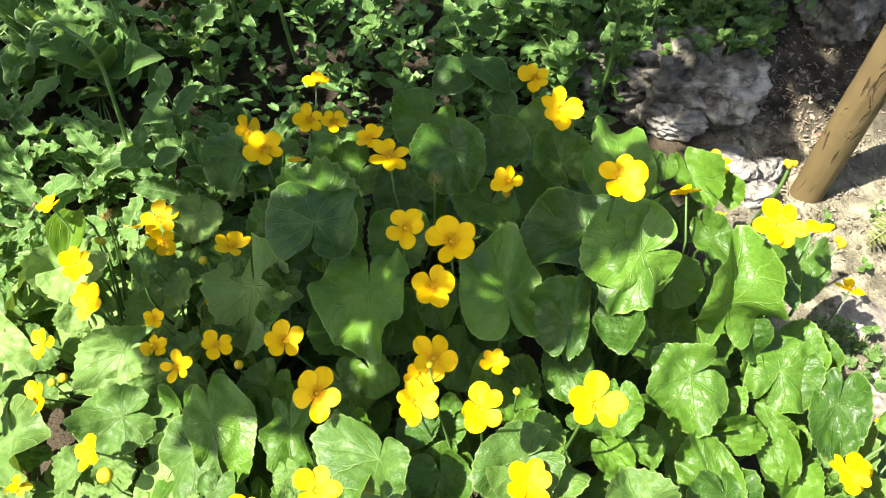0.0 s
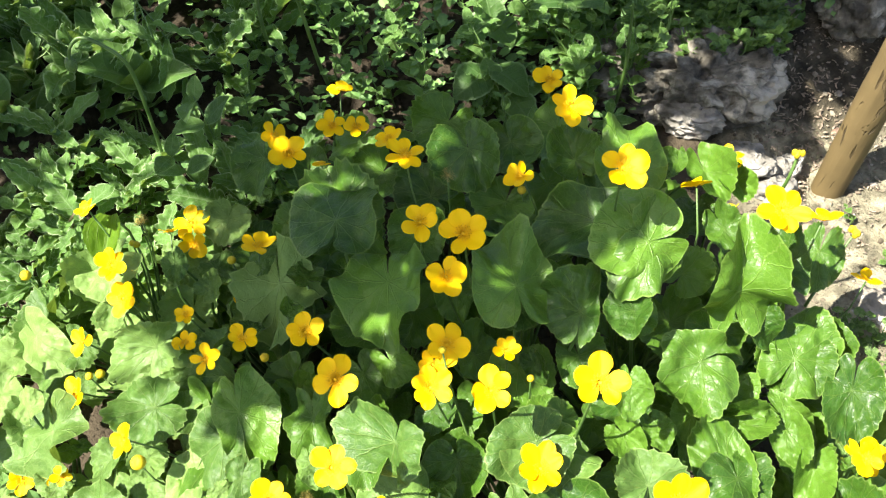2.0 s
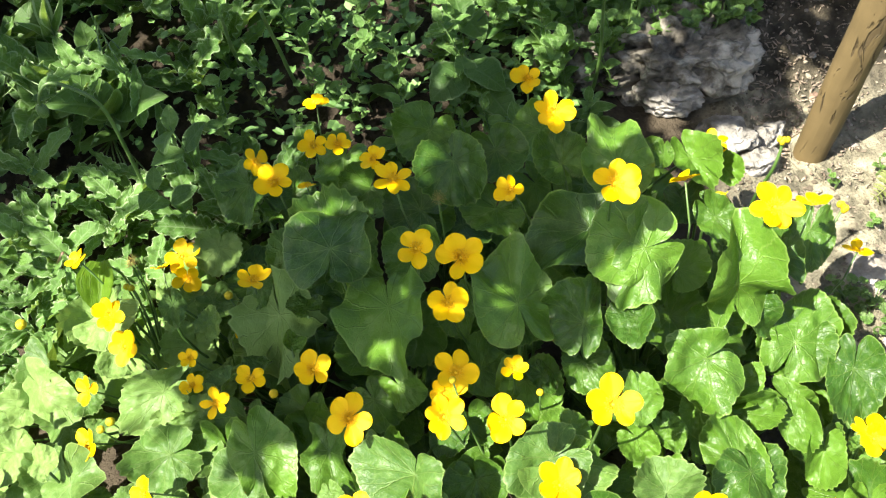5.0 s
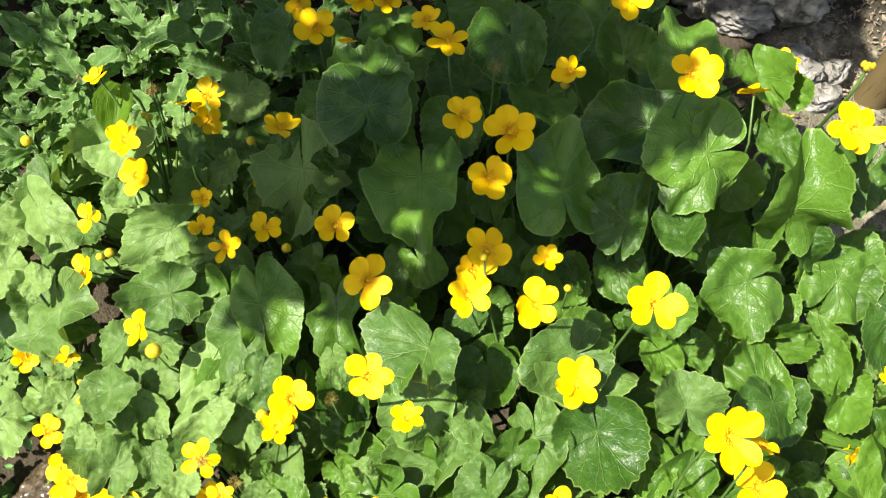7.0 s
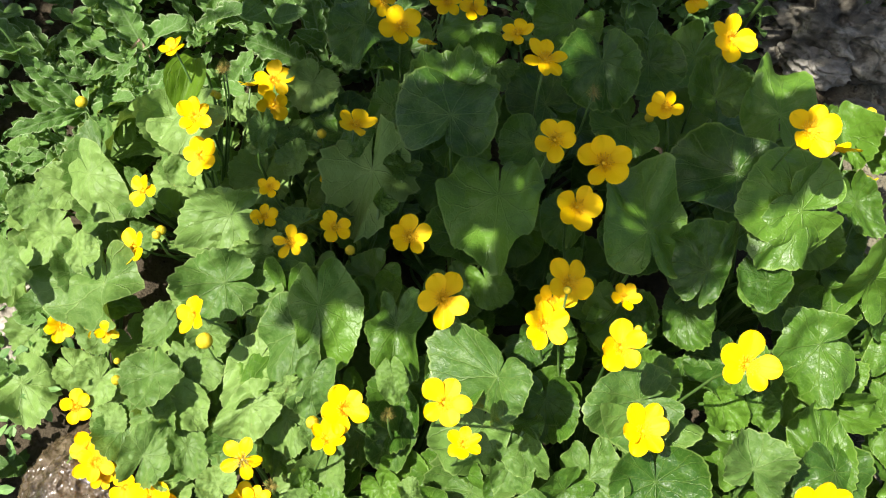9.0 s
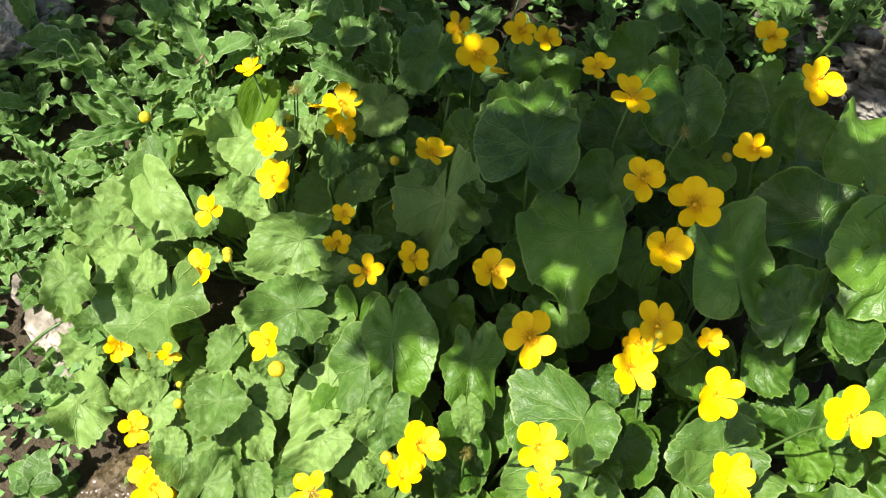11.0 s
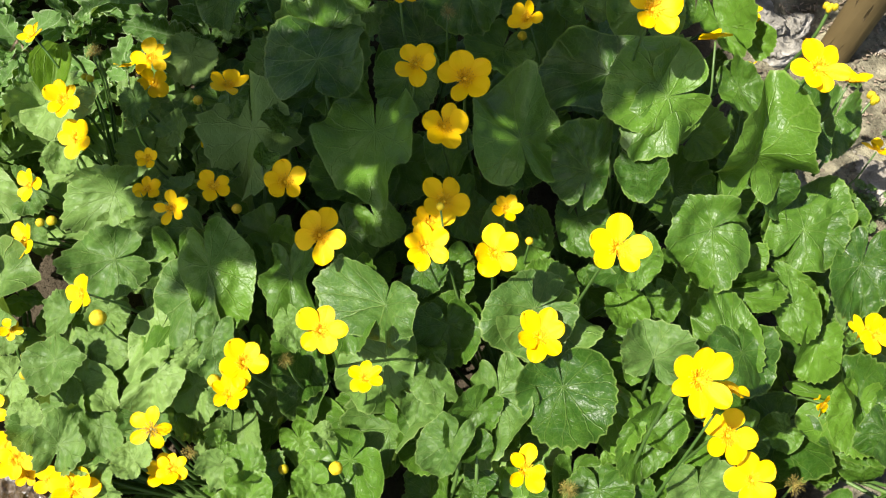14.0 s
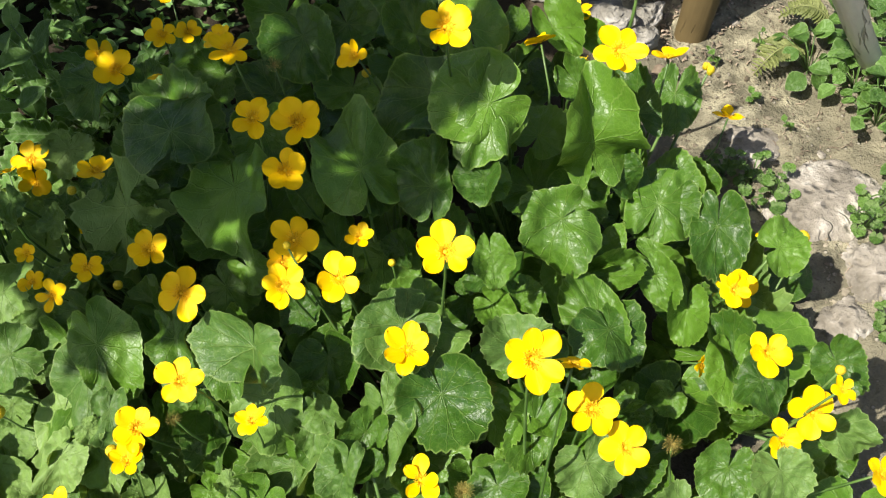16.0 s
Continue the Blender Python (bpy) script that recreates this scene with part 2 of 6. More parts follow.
M_WET = stone_paint("wet_stone", (0.030, 0.021, 0.010), (0.070, 0.048, 0.024), (0.13, 0.098, 0.055), 0.5, 1.0)
M_POST = wood_paint("post_wood", (0.060, 0.044, 0.018), (0.180, 0.132, 0.056), 0.7)
M_STAKE = wood_paint("bleached_wood", (0.22, 0.215, 0.17), (0.62, 0.60, 0.50), 0.35)
M_CHIP = plain("wood_chip", (0.12, 0.090, 0.060), (0.36, 0.29, 0.21), 40.0, 0.9)
M_GRIT = plain("soil_grit", (0.10, 0.082, 0.055), (0.34, 0.30, 0.22), 3.0, 0.9)
M_DRY = plain("dry_leaf", (0.22, 0.13, 0.08), (0.45, 0.33, 0.24), 40.0, 0.8)
M_BARK = plain("bark", (0.07, 0.055, 0.04), (0.16, 0.13, 0.10), 25.0, 0.95, 0.8, 0.01)
M_TREE = leafy("tree_leaf", (0.03, 0.075, 0.02), (0.06, 0.13, 0.03), (0.12, 0.2, 0.06), 0.4, 0.18, 7)
M_RED = plain("red_bud", (0.45, 0.06, 0.03), (0.62, 0.12, 0.06), 60.0, 0.6)


# ---- building helpers ----
def to_mesh(name, bm, material, smooth=True):
    me = bpy.data.meshes.new(name)
    bm.to_mesh(me)
    bm.free()
    me.materials.append(material)
    if smooth:
        me.polygons.foreach_set("use_smooth", [True] * len(me.polygons))
    return me


def part(name, bm, material, parent=None, label="", m=None):
    """One mesh object, from a bmesh or a ready mesh, under a thing or a part; m is its pose in the parent."""
    me = bm if isinstance(bm, bpy.types.Mesh) else to_mesh(name, bm, material)
    ob = new(name, me)
    ob.parent = parent
    if m is not None:
        ob.matrix_basis = m
    return tagged(ob, label)


def empty(name, x, y, z, label, category, group=""):
    ob = new(name)
    ob.empty_display_size = 0.02
    ob.location = (x, y, z)
    return tagged(ob, label, category, group)


def sheet(fn, nu, nv, bm=None, uvfn=None):
    """A bmesh patch of nu x nv cells: fn(u, v) gives a place, u and v from 0 to 1."""
    bm = bm or bmesh.new()
    lay = bm.loops.layers.uv.verify()
    rows = [[bm.verts.new(fn(i / nu, j / nv)) for i in range(nu + 1)] for j in range(nv + 1)]
    for j in range(nv):
        for i in range(nu):
            f = bm.faces.new((rows[j][i], rows[j][i + 1], rows[j + 1][i + 1], rows[j + 1][i]))
            f.smooth = True
            for lp, (a, b) in zip(f.loops, ((i, j), (i + 1, j), (i + 1, j + 1), (i, j + 1))):
                u, v = a / nu, b / nv
                lp[lay].uv = uvfn(u, v) if uvfn else (u, v)
    return bm


def bezier(a, b, c, d, t):
    s = 1 - t
    return a * s**3 + b * 3 * s * s * t + c * 3 * s * t * t + d * t**3


def tube(points, radii, sides=6, bm=None, cap=True):
    """A round tube along points."""
    bm = bm or bmesh.new()
    rings = []
    pts = [Vector(p) for p in points]
    for k, p in enumerate(pts):
        way = (pts[min(k + 1, len(pts) - 1)] - pts[max(k - 1, 0)]).normalized()
        side = way.cross(Vector((0.31, 0.92, 0.23))).normalized()
        over = way.cross(side)
        r = radii[k] if isinstance(radii, (list, tuple)) else radii
        rings.append([bm.verts.new(p + (side * math.cos(a) + over * math.sin(a)) * r) for a in (i * math.tau / sides for i in range(sides))])
    for k in range(len(rings) - 1):
        for i in range(sides):
            bm.faces.new((rings[k][i], rings[k][(i + 1) % sides], rings[k + 1][(i + 1) % sides], rings[k + 1][i]))
    if cap:
        bm.faces.new(rings[0][::-1])
        bm.faces.new(rings[-1])
    return bm


def stalk_between(a, lean, b, r0, r1, steps=7, sides=6):
    """A tube that leaves a along lean and ends upright at b."""
    a, b = Vector(a), Vector(b)
    h = (b - a).length
    pts = [bezier(a, a + Vector(lean) * h * 0.4, b + Vector((0, 0, h * 0.35)), b, k / steps) for k in range(steps + 1)]
    return tube(pts, [r0 + (r1 - r0) * k / steps for k in range(steps + 1)], sides)


def swing(az, el, spin):
    """A turn that points the local z along azimuth and elevation."""
    return (Matrix.Rotation(radians(az), 4, "Z") @ Matrix.Rotation(radians(90 - el), 4, "Y") @ Matrix.Rotation(radians(spin), 4, "Z"))


def ground_height(x, y):
    h = float(np.interp(y, (0.26, 0.34, 0.40, 0.6, 1.2, 400.0), (0.0, 0.037, 0.055, 0.095, 0.13, 2.0)))
    path = min(1.0, max(0.0, (x - 0.45) / 0.07))
    if path:
        h += path * (float(np.interp(y, (0.34, 0.42, 0.6, 1.2, 400.0), (0.004, 0.010, 0.066, 0.12, 2.0))) - h)
    if -2 < x < 2 and -1 < y < 2:
        h += 0.010 * noise.noise((x * 9, y * 9, 0.3)) + 0.006 * noise.noise((x * 31, y * 31, 2.0)) + 0.0035 * noise.noise((x * 80, y * 80, 5.0))
    return h - 0.004


# ---- ground ----
def axis_steps(lo, hi, step, far):
    near = list(np.arange(lo, hi + step / 2, step))
    out, d = [], step
    edge = hi
    while edge < far:
        d *= 1.35
        edge += d
        out.append(edge)
    left, d, edge = [], step, lo
    while edge > -far:
        d *= 1.35
        edge -= d
        left.append(edge)
    return left[::-1] + near + out


def build_ground():
    xs, ys = axis_steps(-0.75, 0.95, 0.008, 400), axis_steps(-0.3, 1.15, 0.008, 400)
    verts = [(x, y, ground_height(x, y)) for y in ys for x in xs]
    w = len(xs)
    faces = [(j * w + i, j * w + i + 1, (j + 1) * w + i + 1, (j + 1) * w + i) for j in range(len(ys) - 1) for i in range(w - 1)]
    me = bpy.data.meshes.new("ground")
    me.from_pydata(verts, [], faces)
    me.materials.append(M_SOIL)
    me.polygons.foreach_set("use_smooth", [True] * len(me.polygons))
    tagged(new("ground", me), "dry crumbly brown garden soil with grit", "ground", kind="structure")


build_ground()


# ---- marsh marigolds ----
def kidney_mesh(seed, cup, fold, wave, gap, teeth=30, tooth=0.016):
    """A round heart-shaped leaf of radius about 1: the stalk joins at the origin, the tip lies along x."""
    rng = random.Random(seed)
    p1, p2, p3 = (rng.uniform(0, math.tau) for _ in range(3))
    k = rng.choice((2, 2, 3, 3, 4))
    end = math.pi - gap
    skew = rng.uniform(-0.10, 0.10)
    curl = rng.uniform(-0.10, 0.22)

    funnel = rng.choice((0.0, 0.12, 0.25, 0.42))
    lump, ruff = rng.uniform(0.01, 0.035), rng.choice((5, 6, 7, 8))

    def place(u, v):
        th = (u * 2 - 1) * end
        a = abs(th) / end
        r = 0.85 + 0.15 * math.cos(th) + lump * noise.noise((math.cos(th) * 1.6 + seed, math.sin(th) * 1.6, 1.0)) * 2
        r *= 1.0 + tooth * math.cos(teeth * th) * (0.4 + 0.6 * v)
        if a > 0.84:
            r *= 1 - 0.40 * ((a - 0.84) / 0.16) ** 2
        r *= 1 + skew * math.sin(th)
        rho = v * r
        x, y = rho * math.cos(th), rho * math.sin(th)
        z = cup * rho * rho + fold * abs(y) * (0.5 + 0.5 * rho) - 0.10 * rho
        z += wave * rho**2 * math.sin(k * th + p3) + 0.32 * wave * rho**3.5 * math.sin(ruff * th + p1)
        z += 0.005 * rho * math.cos(11 * th + p2) * v - curl * max(0.0, rho - 0.7) ** 2 * 2.2
        z += 0.24 * rho * noise.noise((x * 1.9 + seed, y * 1.9, 0.0)) + 0.10 * rho * noise.noise((x * 4.5 + seed, y * 4.5, 3.0)) + 0.018 * noise.noise((x * 11 + seed, y * 11, 3.0))
        z += funnel * rho * max(0.0, a - 0.35) ** 2 * 1.6
        z -= 0.010 * rho * (0.5 + 0.5 * math.cos(11 * th * math.pi / end)) ** 3
        shrink = 1 - 0.10 * abs(wave) * rho
        return (x * shrink, y * shrink, z)

    bm = sheet(place, 64, 9, uvfn=lambda u, v: (u, v))
    bmesh.ops.remove_doubles(bm, verts=bm.verts, dist=1e-5)
    return bm


def kidney_pool(count, seed, material, cups=(-0.05, 0.28), waves=(0.05, 0.17), teeth=30, tooth=0.016):
    rng = random.Random(seed)
    return [to_mesh("leaf", kidney_mesh(seed * 50 + i, rng.uniform(*cups), rng.uniform(-0.08, 0.45), rng.uniform(*waves), rng.uniform(0.03, 0.22), teeth, tooth), material) for i in range(count)]


LEAF_POOL = kidney_pool(20, 3, M_LEAF, (0.05, 0.45), (0.12, 0.36), 32, 0.030)
PALE_POOL = kidney_pool(16, 4, M_LEAF_PALE, (0.0, 0.50), (0.16, 0.42), 26, 0.045)


def tongue_mesh():
    """A young upright leaf, longer than broad, with a rounded tip."""

    def place(u, v):
        s = u * 2 - 1
        half = 0.62 * math.sin(math.pi * (0.10 + 0.86 * v)) ** 0.6
        y = half * s * (1 + 0.02 * math.sin(40 * v))
        return (v, y, 0.5 * abs(y) - 0.15 * v * v + 0.03 * math.sin(7 * v + 2 * s))

    return to_mesh("leaf", sheet(place, 10, 26, uvfn=lambda u, v: (0.5 + (u - 0.5) * 0.5, v)), M_LEAF_YOUNG)


YOUNG_POOL = [tongue_mesh()]


def petal_mesh(seed):
    rng = random.Random(seed)
    skew, curl = rng.uniform(-0.10, 0.10), rng.uniform(-0.3, 0.8)
    notch, bend, tw, wd = rng.uniform(-0.04, 0.14), rng.uniform(0.08, 0.34), rng.uniform(-0.22, 0.22), rng.uniform(0.38, 0.46)

    def place(u, v):
        s = u * 2 - 1
        x = 1.03 * math.sin(v * math.pi / 2)
        if x > 0.60:
            half = wd * math.sqrt(max(0.0, 1 - ((x - 0.60) / 0.43) ** 2))
        else:
            k = x / 0.60
            half = wd * (0.20 + 0.80 * k * k * (3 - 2 * k))
        x -= (0.05 + notch) * (1 - s * s) * max(0.0, v - 0.75) * 4 * 0.2
        y = half * s + skew * x * x
        z = bend * x * x + 0.30 * y * y + tw * y * x + 0.03 * math.sin(5 * s + seed) * v + 0.05 * math.sin(9 * s + 2 * seed) * max(0.0, v - 0.5) - curl * max(0.0, x - 0.55) ** 2
        x -= 0.03 * math.sin(7 * s + seed) * max(0.0, v - 0.6)
        return (x + 0.03, y, z)

    return to_mesh("petal", sheet(place, 8, 9), M_PETAL)


PETALS = [petal_mesh(i) for i in range(14)]


def stamen_boss(seed, count, reach, material, rough=False):
    """The heart of a flower: a crowd of stamens round small green carpels."""
    rng = random.Random(seed)
    bm = bmesh.new()
    for i in range(count):
        a = i * 2.39996
        out = 0.10 + reach * math.sqrt((i + 1) / count)
        tip = Vector((out * math.cos(a), out * math.sin(a), rng.uniform(0.14, 0.24) + (rng.uniform(-0.25, 0.25) if rough else 0)))
        foot = Vector((0.06 * math.cos(a), 0.06 * math.sin(a), 0.0))
        tube([foot, foot.lerp(tip, 0.75), tip], [0.009, 0.012, 0.026], 4, bm)
    bmesh.ops.create_icosphere(bm, subdivisions=2, radius=0.085, matrix=Matrix.Translation((0, 0, 0.04)))
    return to_mesh("flower", bm, material)


BOSS = [stamen_boss(i, 40, 0.30, M_STAMEN) for i in range(3)]
OLD_BOSS = stamen_boss(9, 44, 0.34, M_SEED, True)
SEED_BOSS = stamen_boss(11, 60, 0.85, M_SEED, True)

# the crowns from which leaves and flowers rise
CROWNS = []


def crown(x, y):
    z = ground_height(x, y)
    CROWNS.append(empty("marsh_marigold", x, y, z, "marsh marigold clump with glossy kidney-shaped leaves and yellow flowers", "plant", "marsh marigolds in the bed"))


for _x, _y in ((-0.26, 0.17), (-0.33, 0.02), (-0.18, 0.02), (-0.12, 0.16), (0.0, 0.12), (0.12, 0.09), (0.24, 0.11), (0.34, 0.10), (-0.08, 0.30), (0.07, 0.27), (0.2, 0.26), (-0.03, -0.04), (0.12, -0.05), (0.26, -0.05), (0.38, -0.08), (-0.14, -0.10), (0.05, -0.16), (0.2, -0.17), (0.33, -0.19)):
    crown(_x, _y)


def crown_for(x, y):
    return min(CROWNS, key=lambda c: (c.location.x - x) ** 2 + (c.location.y - y) ** 2)


MADE = [0]


def leaf(at, r, yaw, pitch, roll, wide=1.0, young=0):
    """A leaf blade whose stalk joins at a place, its tip along yaw and pitch, and its stalk down to the crown."""
    MADE[0] += 1
    k = MADE[0]
    if at[0] < -0.262 and at[1] < -0.068:
        return  # the wet stone lies bare here
    rng = random.Random(k * 7919)
    c = crown_for(at[0] * 0.9, at[1] * 0.9)
    # paler blades at the sunlit left and front, part of that light in their colour
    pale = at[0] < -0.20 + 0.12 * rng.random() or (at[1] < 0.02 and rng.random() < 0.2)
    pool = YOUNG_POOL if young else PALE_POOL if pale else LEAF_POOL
    roll += rng.uniform(-20, 20) * (1.0 if pale else 0.45)
    turn = Matrix.Rotation(radians(yaw), 4, "Z") @ Matrix.Rotation(radians(-pitch), 4, "Y") @ Matrix.Rotation(radians(roll), 4, "X")
    m = Matrix.Translation(Vector(at) - c.location) @ turn @ Matrix.Diagonal((r, r * wide * 1.05, r, 1))
    part("leaf", pool[k % len(pool)], None, c, m=m)
    ahead = turn @ Vector((1, 0, 0))
    a = Vector(at) - c.location + turn @ Vector((0.0, 0, -0.0015))
    bend = (-ahead * 0.5 + Vector((0, 0, -1))).normalized()
    foot = Vector((rng.uniform(-0.015, 0.015), rng.uniform(-0.015, 0.015), -0.004))
    part("leaf_stalk", stalk_between(a, bend, foot, 0.0014, 0.0023), M_STALK, c)


def broad_mesh(seed, length, left, right, lift, material, teeth=34, tooth=0.018):
    """A broad heart-shaped blade in metres: its tip along x, its two halves of their own widths, their sides lifted or drooping."""
    rng = random.Random(seed)
    size = (length + left + right) / 3
    k, ruff = rng.choice((2, 3, 3)), rng.choice((5, 6, 7))
    p1, p2, p3 = (rng.uniform(0, math.tau) for _ in range(3))
    wave, droop, gap = rng.uniform(0.22, 0.42), rng.uniform(0.0, 0.35), rng.uniform(0.02, 0.08)
    back, lift = rng.uniform(0.15, 0.65), lift + rng.uniform(-0.26, 0.26) * size
    end = math.pi - gap

    def place(u, v):
        th = (u * 2 - 1) * end
        a = abs(th) / end
        r = 0.88 + 0.12 * math.cos(th) + 0.16 * noise.noise((math.cos(th) * 1.3 + seed, math.sin(th) * 1.3, 1.0))
        r -= 0.22 * wave * math.sin(k * th + p1) ** 2 * v
        r *= 1 + tooth * (abs(math.sin(teeth * th / 2)) - 0.5) * v
        if a > 0.80:
            r *= 1 - 0.50 * ((a - 0.80) / 0.20) ** 3.2
        rho = v * r
        cx, cy = rho * math.cos(th), rho * math.sin(th)
        half = left if cy > 0 else right
        x, y = cx * length, cy * half / 0.89
        z = lift * min(1.4, abs(cy)) ** 1.5 - droop * size * max(0.0, cx) ** 2
        z += size * wave * rho**1.9 * math.sin(k * th + p1) + 0.55 * size * wave * rho**4 * math.sin(ruff * th + p2)
        z += size * (0.42 * rho * noise.noise((cx * 1.7 + seed, cy * 1.7, 0.0)) + 0.07 * rho * noise.noise((cx * 4.2 + seed, cy * 4.2, 3.0)))
        z += back * size * rho * max(0.0, a - 0.45) ** 2 - size * 0.012 * rho * (0.5 + 0.5 * math.cos(11 * th * math.pi / end + p3)) ** 3
        return (x / size, y / size, z / size)

    bm = sheet(place, 72, 10, uvfn=lambda u, v: (u, v))
    bmesh.ops.remove_doubles(bm, verts=bm.verts, dist=1e-6)
    return to_mesh("leaf", bm, material), size


def grown(at, length, left, right, yaw, pitch, roll, lift):
    """A large leaf of its own shape: where its stalk joins, its length and half widths, and how it is turned."""
    MADE[0] += 1
    k = MADE[0]
    rng = random.Random(k * 7919)
    c = crown_for(at[0] * 0.9, at[1] * 0.9)
    # tone follows the sunlit left and front: some light is put into the leaf colour
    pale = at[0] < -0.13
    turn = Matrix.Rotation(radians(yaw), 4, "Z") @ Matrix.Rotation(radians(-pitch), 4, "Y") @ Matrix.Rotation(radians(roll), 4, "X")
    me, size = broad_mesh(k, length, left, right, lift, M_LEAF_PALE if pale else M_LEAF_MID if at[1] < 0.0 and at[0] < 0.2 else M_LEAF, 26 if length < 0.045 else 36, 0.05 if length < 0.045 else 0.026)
    part("leaf", me, None, c, m=Matrix.Translation(Vector(at) - c.location) @ turn @ Matrix.Diagonal((size, size, size, 1)))
    ahead = turn @ Vector((1, 0, 0))
    bend = (-ahead * 0.4 + turn @ Vector((0, 0, -0.4)) + Vector((0, 0, -0.8))).normalized()
    foot = Vector((rng.uniform(-0.015, 0.015), rng.uniform(-0.015, 0.015), -0.004))
    part("leaf_stalk", stalk_between(Vector(at) - c.location + turn @ Vector((0, 0, -0.001)), bend, foot, 0.0013, 0.0023), M_STALK, c)


def bloom(at, r, az, el, spin, petals=5, loose=0, faded=0):
    """A flower of that radius that faces along azimuth and elevation, on its own stalk."""
    MADE[0] += 1
    k = MADE[0]
    rng = random.Random(k * 104729)
    c = crown_for(at[0] * 0.92, at[1] * 0.92)
    m = Matrix.Translation(Vector(at) - c.location) @ swing(az, el, spin)
    heart = part("flower", OLD_BOSS if faded else BOSS[k % 3], None, c, "faded yellow flower with a brown heart" if faded else "", m @ Matrix.Diagonal((r * 0.95, r * 0.95, r * 0.95, 1)))
    cup, grow = rng.uniform(-15, 3), rng.uniform(0.96, 1.08)
    for i in range(petals):
        lift = cup + rng.uniform(-16, 12) - (10 if loose else 0) if not faded else rng.uniform(0, 18)
        turn = Matrix.Rotation(math.tau * i / petals + rng.uniform(-0.2, 0.2) * (2 if loose else 1), 4, "Z") @ Matrix.Rotation(radians(lift), 4, "Y")
        s = grow * rng.uniform(0.90, 1.14)
        w = s * (rng.uniform(0.86, 1.12) if petals == 5 else rng.uniform(0.78, 0.95)) * (0.8 if faded or loose else 1)
        part("petal", PETALS[rng.randrange(len(PETALS))], None, heart, m=Matrix.Translation((0, 0, 0.01 * i)) @ turn @ Matrix.Diagonal((s, w, s, 1)))
    down = m.to_3x3() @ Vector((0, 0, -1))
    stem_to(c, Vector(at) - c.location + down * r * 0.12, down, rng)


def stem_to(c, a, down, rng, r0=0.0009):
    lean = (down + Vector((0, 0, -0.5))).normalized()
    part("flower_stalk", stalk_between(a, lean, Vector((rng.uniform(-0.01, 0.01), rng.uniform(-0.01, 0.01), -0.004)), r0, 0.0019), M_STALK, c)


def bud(at, r):
    """A round unopened bud."""
    MADE[0] += 1
    rng = random.Random(MADE[0])
    c = crown_for(at[0], at[1])
    bm = bmesh.new()
    bmesh.ops.create_uvsphere(bm, u_segments=15, v_segments=8, radius=1.0)
    for v in bm.verts:
        a = math.atan2(v.co.y, v.co.x)
        f = 1 + 0.07 * abs(math.sin(2.5 * a)) * (1 - v.co.z**2)
        v.co = Vector((v.co.x * f, v.co.y * f, v.co.z * (1.15 if v.co.z > 0 else 0.85)))
    lean = Matrix.Rotation(rng.uniform(-0.5, 0.5), 4, "X")
    part("bud", bm, M_BUD, c, "", Matrix.Translation(Vector(at) - c.location) @ lean @ Matrix.Diagonal((r, r, r, 1)))
    stem_to(c, Vector(at) - c.location + Vector((0, 0, -r * 0.7)), Vector((0, 0, -1)), rng, 0.0008)


def seed_head(at, r):
    """A spent flower: brown stamens with no petals."""
    MADE[0] += 1
    rng = random.Random(MADE[0])
    c = crown_for(at[0], at[1])
    part("seed_head", SEED_BOSS, None, c, "spent brownish stamens", Matrix.Translation(Vector(at) - c.location) @ swing(-80 + rng.uniform(-60, 60), rng.uniform(40, 80), rng.uniform(0, 360)) @ Matrix.Diagonal((r, r, r, 1)))
    stem_to(c, Vector(at) - c.location, Vector((0, 0, -1)), rng, 0.0008)


grown((0.018, 0.133, 0.237), 0.068, 0.038, 0.048, -93, 9, 17, 0.013)
grown((0.241, 0.105, 0.300), 0.050, 0.030, 0.048, -176, -7, -35, 0.002)
grown((0.242, 0.112, 0.299), 0.037, 0.043, 0.059, -13, -33, 26, 0.002)
grown((0.224, 0.062, 0.266), 0.031, 0.016, 0.023, -94, 12, 11, 0.013)
grown((0.322, 0.091, 0.237), 0.064, 0.033, 0.045, 77, 77, 12, 0.011)
grown((0.280, 0.036, 0.220), 0.039, 0.048, 0.031, -163, -8, -29, 0.005)
grown((0.375, 0.060, 0.170), 0.054, 0.029, 0.035, 48, 19, 8, 0.002)
grown((0.378, 0.066, 0.166), 0.043, 0.034, 0.018, -87, -19, 7, 0.002)
grown((0.293, -0.057, 0.190), 0.036, 0.032, 0.036, -82, -7, -10, 0.003)
grown((0.220, -0.064, 0.204), 0.039, 0.030, 0.040, 69, -25, 4, -0.001)
grown((0.159, -0.065, 0.178), 0.055, 0.031, 0.035, -89, -36, -14, 0.003)
grown((0.400, -0.075, 0.116), 0.081, 0.045, 0.053, -1, 11, -20, 0.004)
grown((0.025, -0.036, 0.257), 0.036, 0.031, 0.060, -117, -48, 16, 0.006)
grown((0.021, -0.050, 0.193), 0.055, 0.023, 0.044, -101, -44, 5, -0.005)
grown((0.134, -0.031, 0.229), 0.043, 0.035, 0.032, -163, -10, -25, 0.002)
grown((0.137, -0.032, 0.222), 0.051, 0.023, 0.038, -10, -10, 11, 0.002)
grown((0.249, 0.226, 0.264), 0.054, 0.031, 0.033, 88, 21, -3, 0.000)
grown((0.209, 0.160, 0.264), 0.065, 0.044, 0.034, 168, -3, -12, 0.014)
grown((-0.028, 0.196, 0.255), 0.053, 0.056, 0.044, 80, 12, -9, 0.000)
grown((-0.314, 0.061, 0.142), 0.049, 0.035, 0.077, -97, -21, 25, -0.004)
grown((-0.368, 0.184, 0.123), 0.053, 0.028, 0.035, -54, -3, 39, -0.011)
